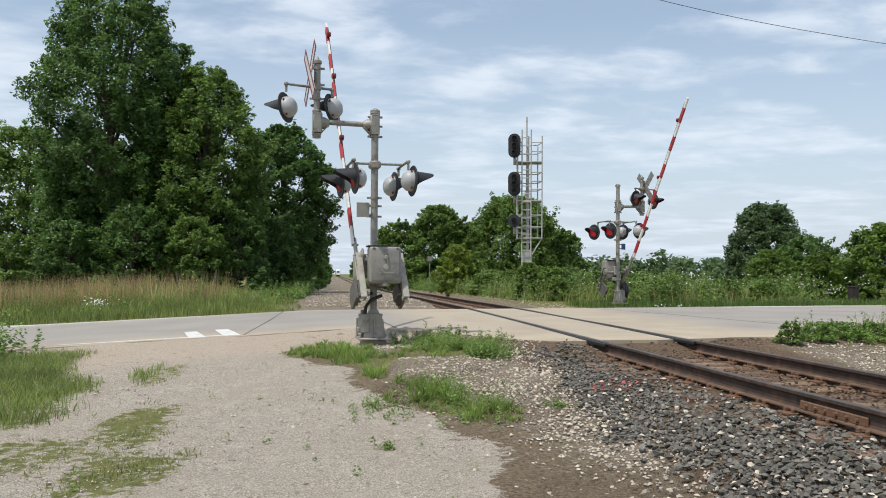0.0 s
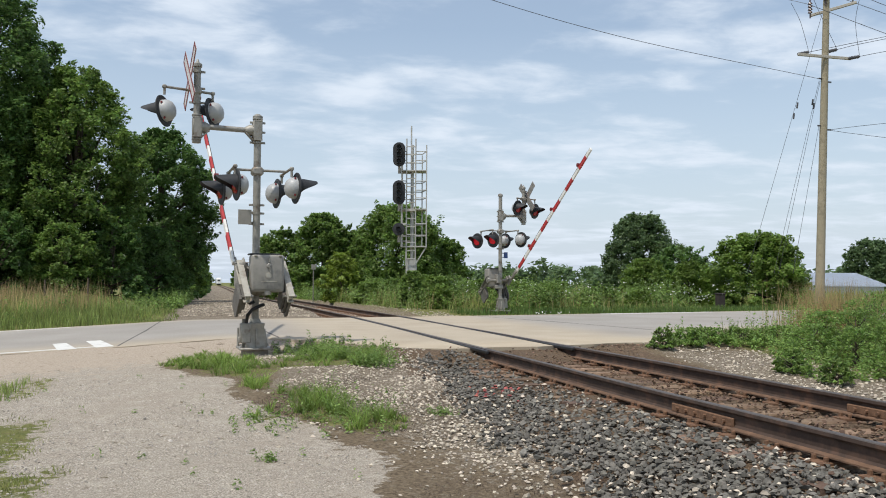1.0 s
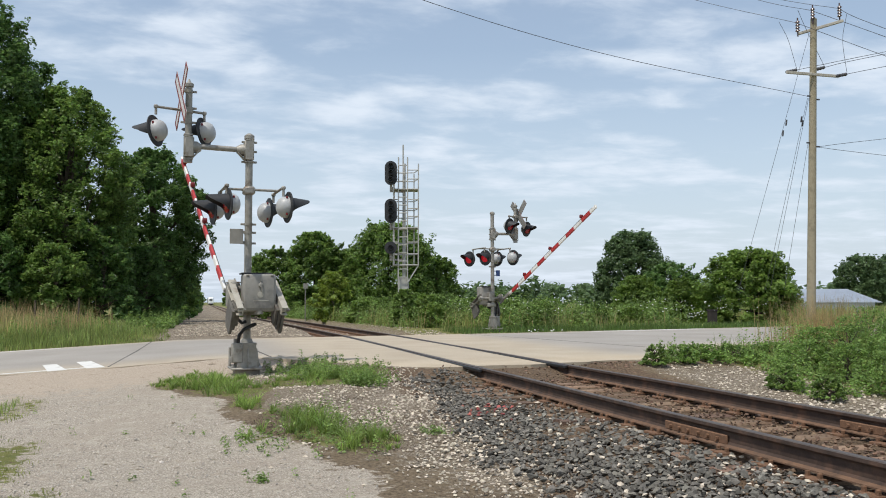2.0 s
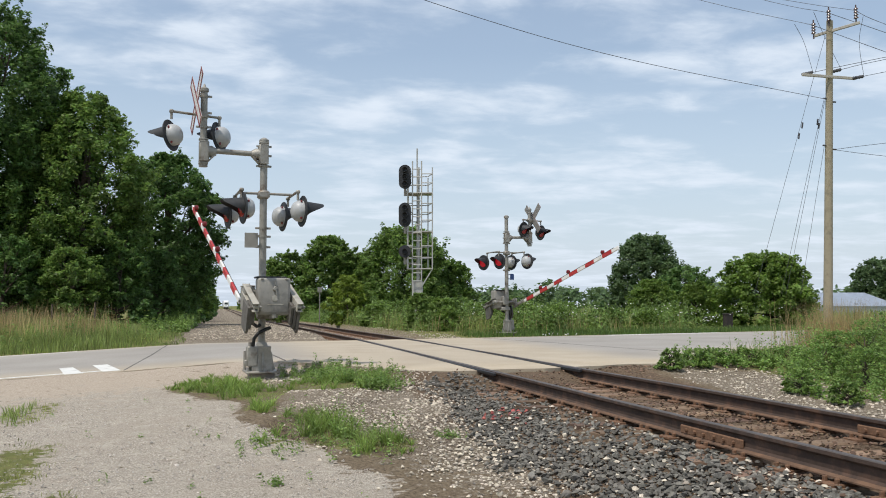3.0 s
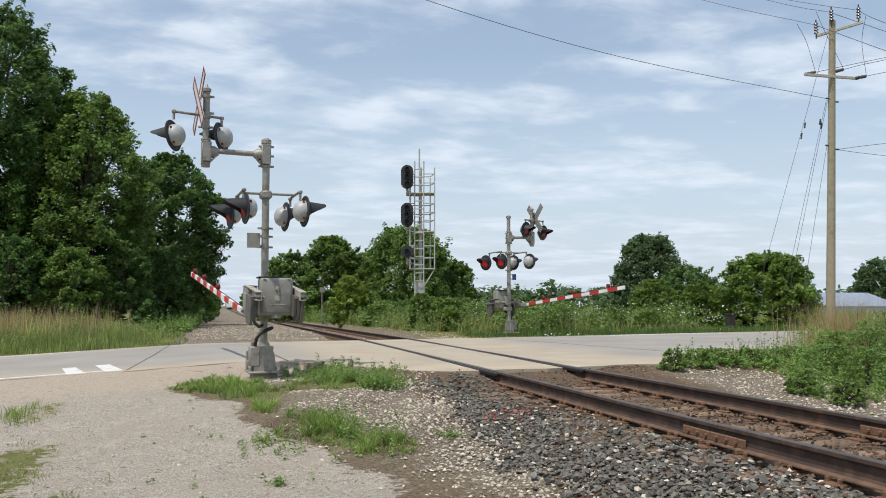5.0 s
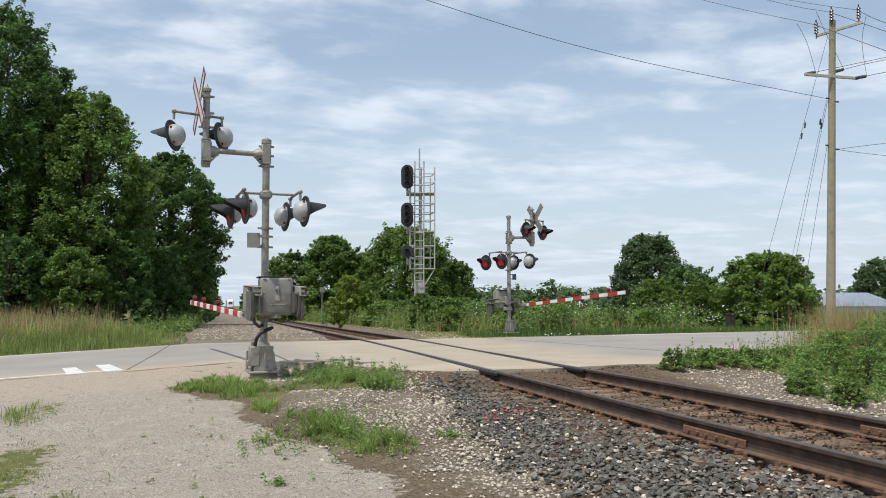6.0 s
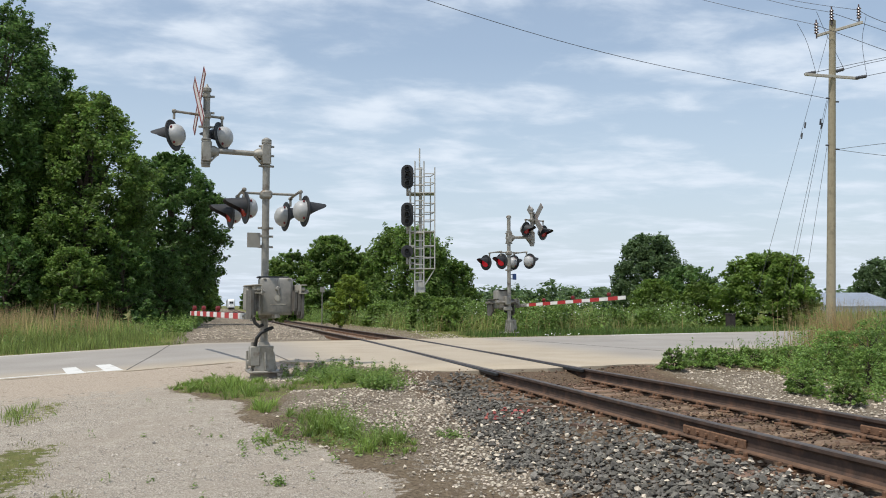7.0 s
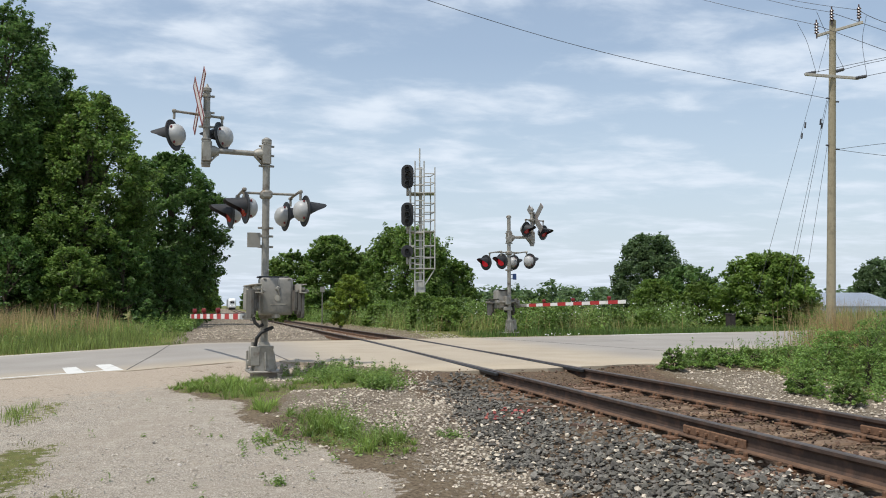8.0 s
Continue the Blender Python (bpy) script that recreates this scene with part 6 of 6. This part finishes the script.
# ---- train ----
def train():
    th = thing("passenger_train", pose(MID_X, 298, -0.66), "white-fronted passenger train approaching on the railway", "train")
    # nose: rounded cross-sections, y back along the train
    def section(bm, y, w, h, z0_, rr):
        pts = []
        for cx, cz, a0 in ((w / 2 - rr, h - rr, 0), (-w / 2 + rr, h - rr, 90), (-w / 2 + 0.2, z0_ + 0.2, 180), (w / 2 - 0.2, z0_ + 0.2, 270)):
            q = rr if a0 < 180 else 0.2
            for k in range(6):
                a = radians(a0 + 18 * k)
                pts.append(bm.verts.new((cx + q * math.cos(a), y, cz + q * math.sin(a))))
        return pts

    bm = B()
    secs = [section(bm, 0.0, 2.3, 3.7, 0.9, 0.7), section(bm, 0.35, 2.8, 4.1, 0.75, 0.75), section(bm, 1.4, 3.05, 4.45, 0.7, 0.7), section(bm, 4.0, 3.1, 4.6, 0.7, 0.6)]
    for a, c in zip(secs, secs[1:]):
        for k in range(len(a)):
            bm.faces.new((a[k], a[(k + 1) % len(a)], c[(k + 1) % len(a)], c[k]))
    bm.faces.new(secs[0])
    part("cab", bm, TRAIN_WHITE, th, "rounded white cab front", True)
    bm = B()
    for k in range(4):
        y0 = 4.0 + 25.6 * k
        box(bm, 3.05, 25.2 if k else 21, 3.7, Matrix.Translation((0, y0 + (12.6 if k else 10.5), 2.65)), bevel=0.3, seg=2)
    part("coaches", bm, TRAIN_GREY, th, "grey coach bodies")
    for sx in (-0.4, 0.4):
        bm = B()
        box(bm, 0.74, 0.1, 0.85, Matrix.Translation((sx, -0.02, 2.9)), bevel=0.02)
        part("windscreen", bm, GLASS_DARK, th, "dark windscreen pane")
    for sx in (-0.75, 0.75):
        bm = B()
        rod(bm, (sx, -0.05, 1.7), (sx, 0.05, 1.7), 0.13, n=16)
        part("headlight", bm, TRAIN_LIGHT, th, "round headlight")
    bm = B()
    box(bm, 2.5, 0.3, 0.55, Matrix.Translation((0, 0.15, 0.5)) @ Matrix.Rotation(radians(20), 4, "X"), bevel=0.05)
    part("pilot", bm, BLACK, th, "black pilot plate")
    for y in (3.2, 20.5, 32, 50):
        for sx in (-0.75, 0.75):
            for dyy in (-1.2, 1.2):
                bm = B()
                rod(bm, (sx - 0.06, y + dyy, 0.46), (sx + 0.06, y + dyy, 0.46), 0.46, n=20)
                part("wheel", bm, RAIL_RUST, th)
    return th


train_thing = train()


# ---- small things ----
def small_things():
    p = sight(1512, 541, 80)
    z0 = float(ground_z(p.x, p.y))
    th = thing("shed", pose(p.x, p.y, z0, 0, 0, -14), "low shed with a pale blue metal roof", "shed")
    bm = B()
    box(bm, 6.4, 8, 1.3, Matrix.Translation((0.6, 4, 0.6)))
    part("wall", bm, SHED_WALL, th)
    bm = B()
    vs = [bm.verts.new(v) for v in ((-3.0, -0.3, 1.15), (4.4, -0.3, 1.15), (3.2, 4, 2.45), (-3.0, 4, 2.45), (-3.0, 8.3, 1.15), (4.4, 8.3, 1.15))]
    for q in ((0, 1, 2, 3), (3, 2, 5, 4)):
        bm.faces.new([vs[k] for k in q])
    bmesh.ops.solidify(bm, geom=list(bm.faces), thickness=0.08)
    part("roof", bm, ROOF_BLUE, th, "pale blue metal roof")
    p = sight(1293, 575, 37.5)
    bm = B()
    box(bm, 0.33, 0.3, 0.66, Matrix.Translation((0, 0, 0.32)), bevel=0.03)
    box(bm, 0.37, 0.34, 0.06, Matrix.Translation((0, 0, 0.66)), bevel=0.02)
    tagged(part("bollard_box", bm, material("dark_brown_steel", (0.03, 0.022, 0.02), rough=0.7), None, m=pose(p.x, p.y, float(ground_z(p.x, p.y)))), "dark brown utility box standing before a bush", "utility box")
    p = sight(570, 540, 50)
    th = thing("track_sign", pose(p.x, p.y, float(ground_z(p.x, p.y))), "thin steel post with a small grey track sign", "sign post")
    bm = B()
    rod(bm, (0, 0, 0), (0, 0, 2.35), 0.03, n=8)
    part("post", bm, GALV, th)
    bm = B()
    box(bm, 0.26, 0.02, 0.3, Matrix.Translation((0, -0.04, 2.25)), bevel=0.004)
    part("plate", bm, GALV, th, "small grey plate")
    for k, px in enumerate((96, 172)):
        p = sight(px, 560, 31 + k)
        z0 = float(ground_z(p.x, p.y))
        bm = B()
        rod(bm, (0, 0, 0), (0.02, 0, 1.15), 0.035, n=7)
        tagged(part("fence_post", bm, BARK, None, m=pose(p.x, p.y, z0)), "dark old fence post in tall grass", "fence post", "old fence posts")


small_things()


# ---- what moves ----
def motions():
    def swing(arm, spec, rows):
        walk(arm, [(t, pose(0, 0, spec["pivot"][1], a, 0, spec["plane_turn"])) for t, a in rows])

    swing(near_arm, NEAR_SPEC, NEAR_ANGLES)
    walk(train_thing, [(t, pose(MID_X, 586 - 28.0 * t, -0.66)) for t in (0.0, 2.0, 4.0, 6.0, 8.0)])
    swing(far_arm, FAR_SPEC, FAR_ANGLES)


NEAR_ANGLES = [(0.0, 58.0), (0.5, 49.5), (1.0, 42.9), (1.7, 35.4), (2.5, 27.7), (3.0, 22.8), (3.5, 18.5), (4.0, 15.2), (4.5, 11.9), (5.2, 7.1), (6.0, 2.4), (6.5, 0.9), (7.0, 0.1), (8.0, -0.6)]
FAR_ANGLES = [(0.0, 54.0), (0.5, 45.0), (1.0, 37.2), (1.7, 28.2), (2.5, 19.1), (3.0, 14.4), (3.5, 10.6), (4.0, 7.7), (4.5, 5.3), (5.2, 4.4), (5.8, 3.6), (6.6, 2.5), (7.2, 1.8), (8.0, 1.0)]
motions()
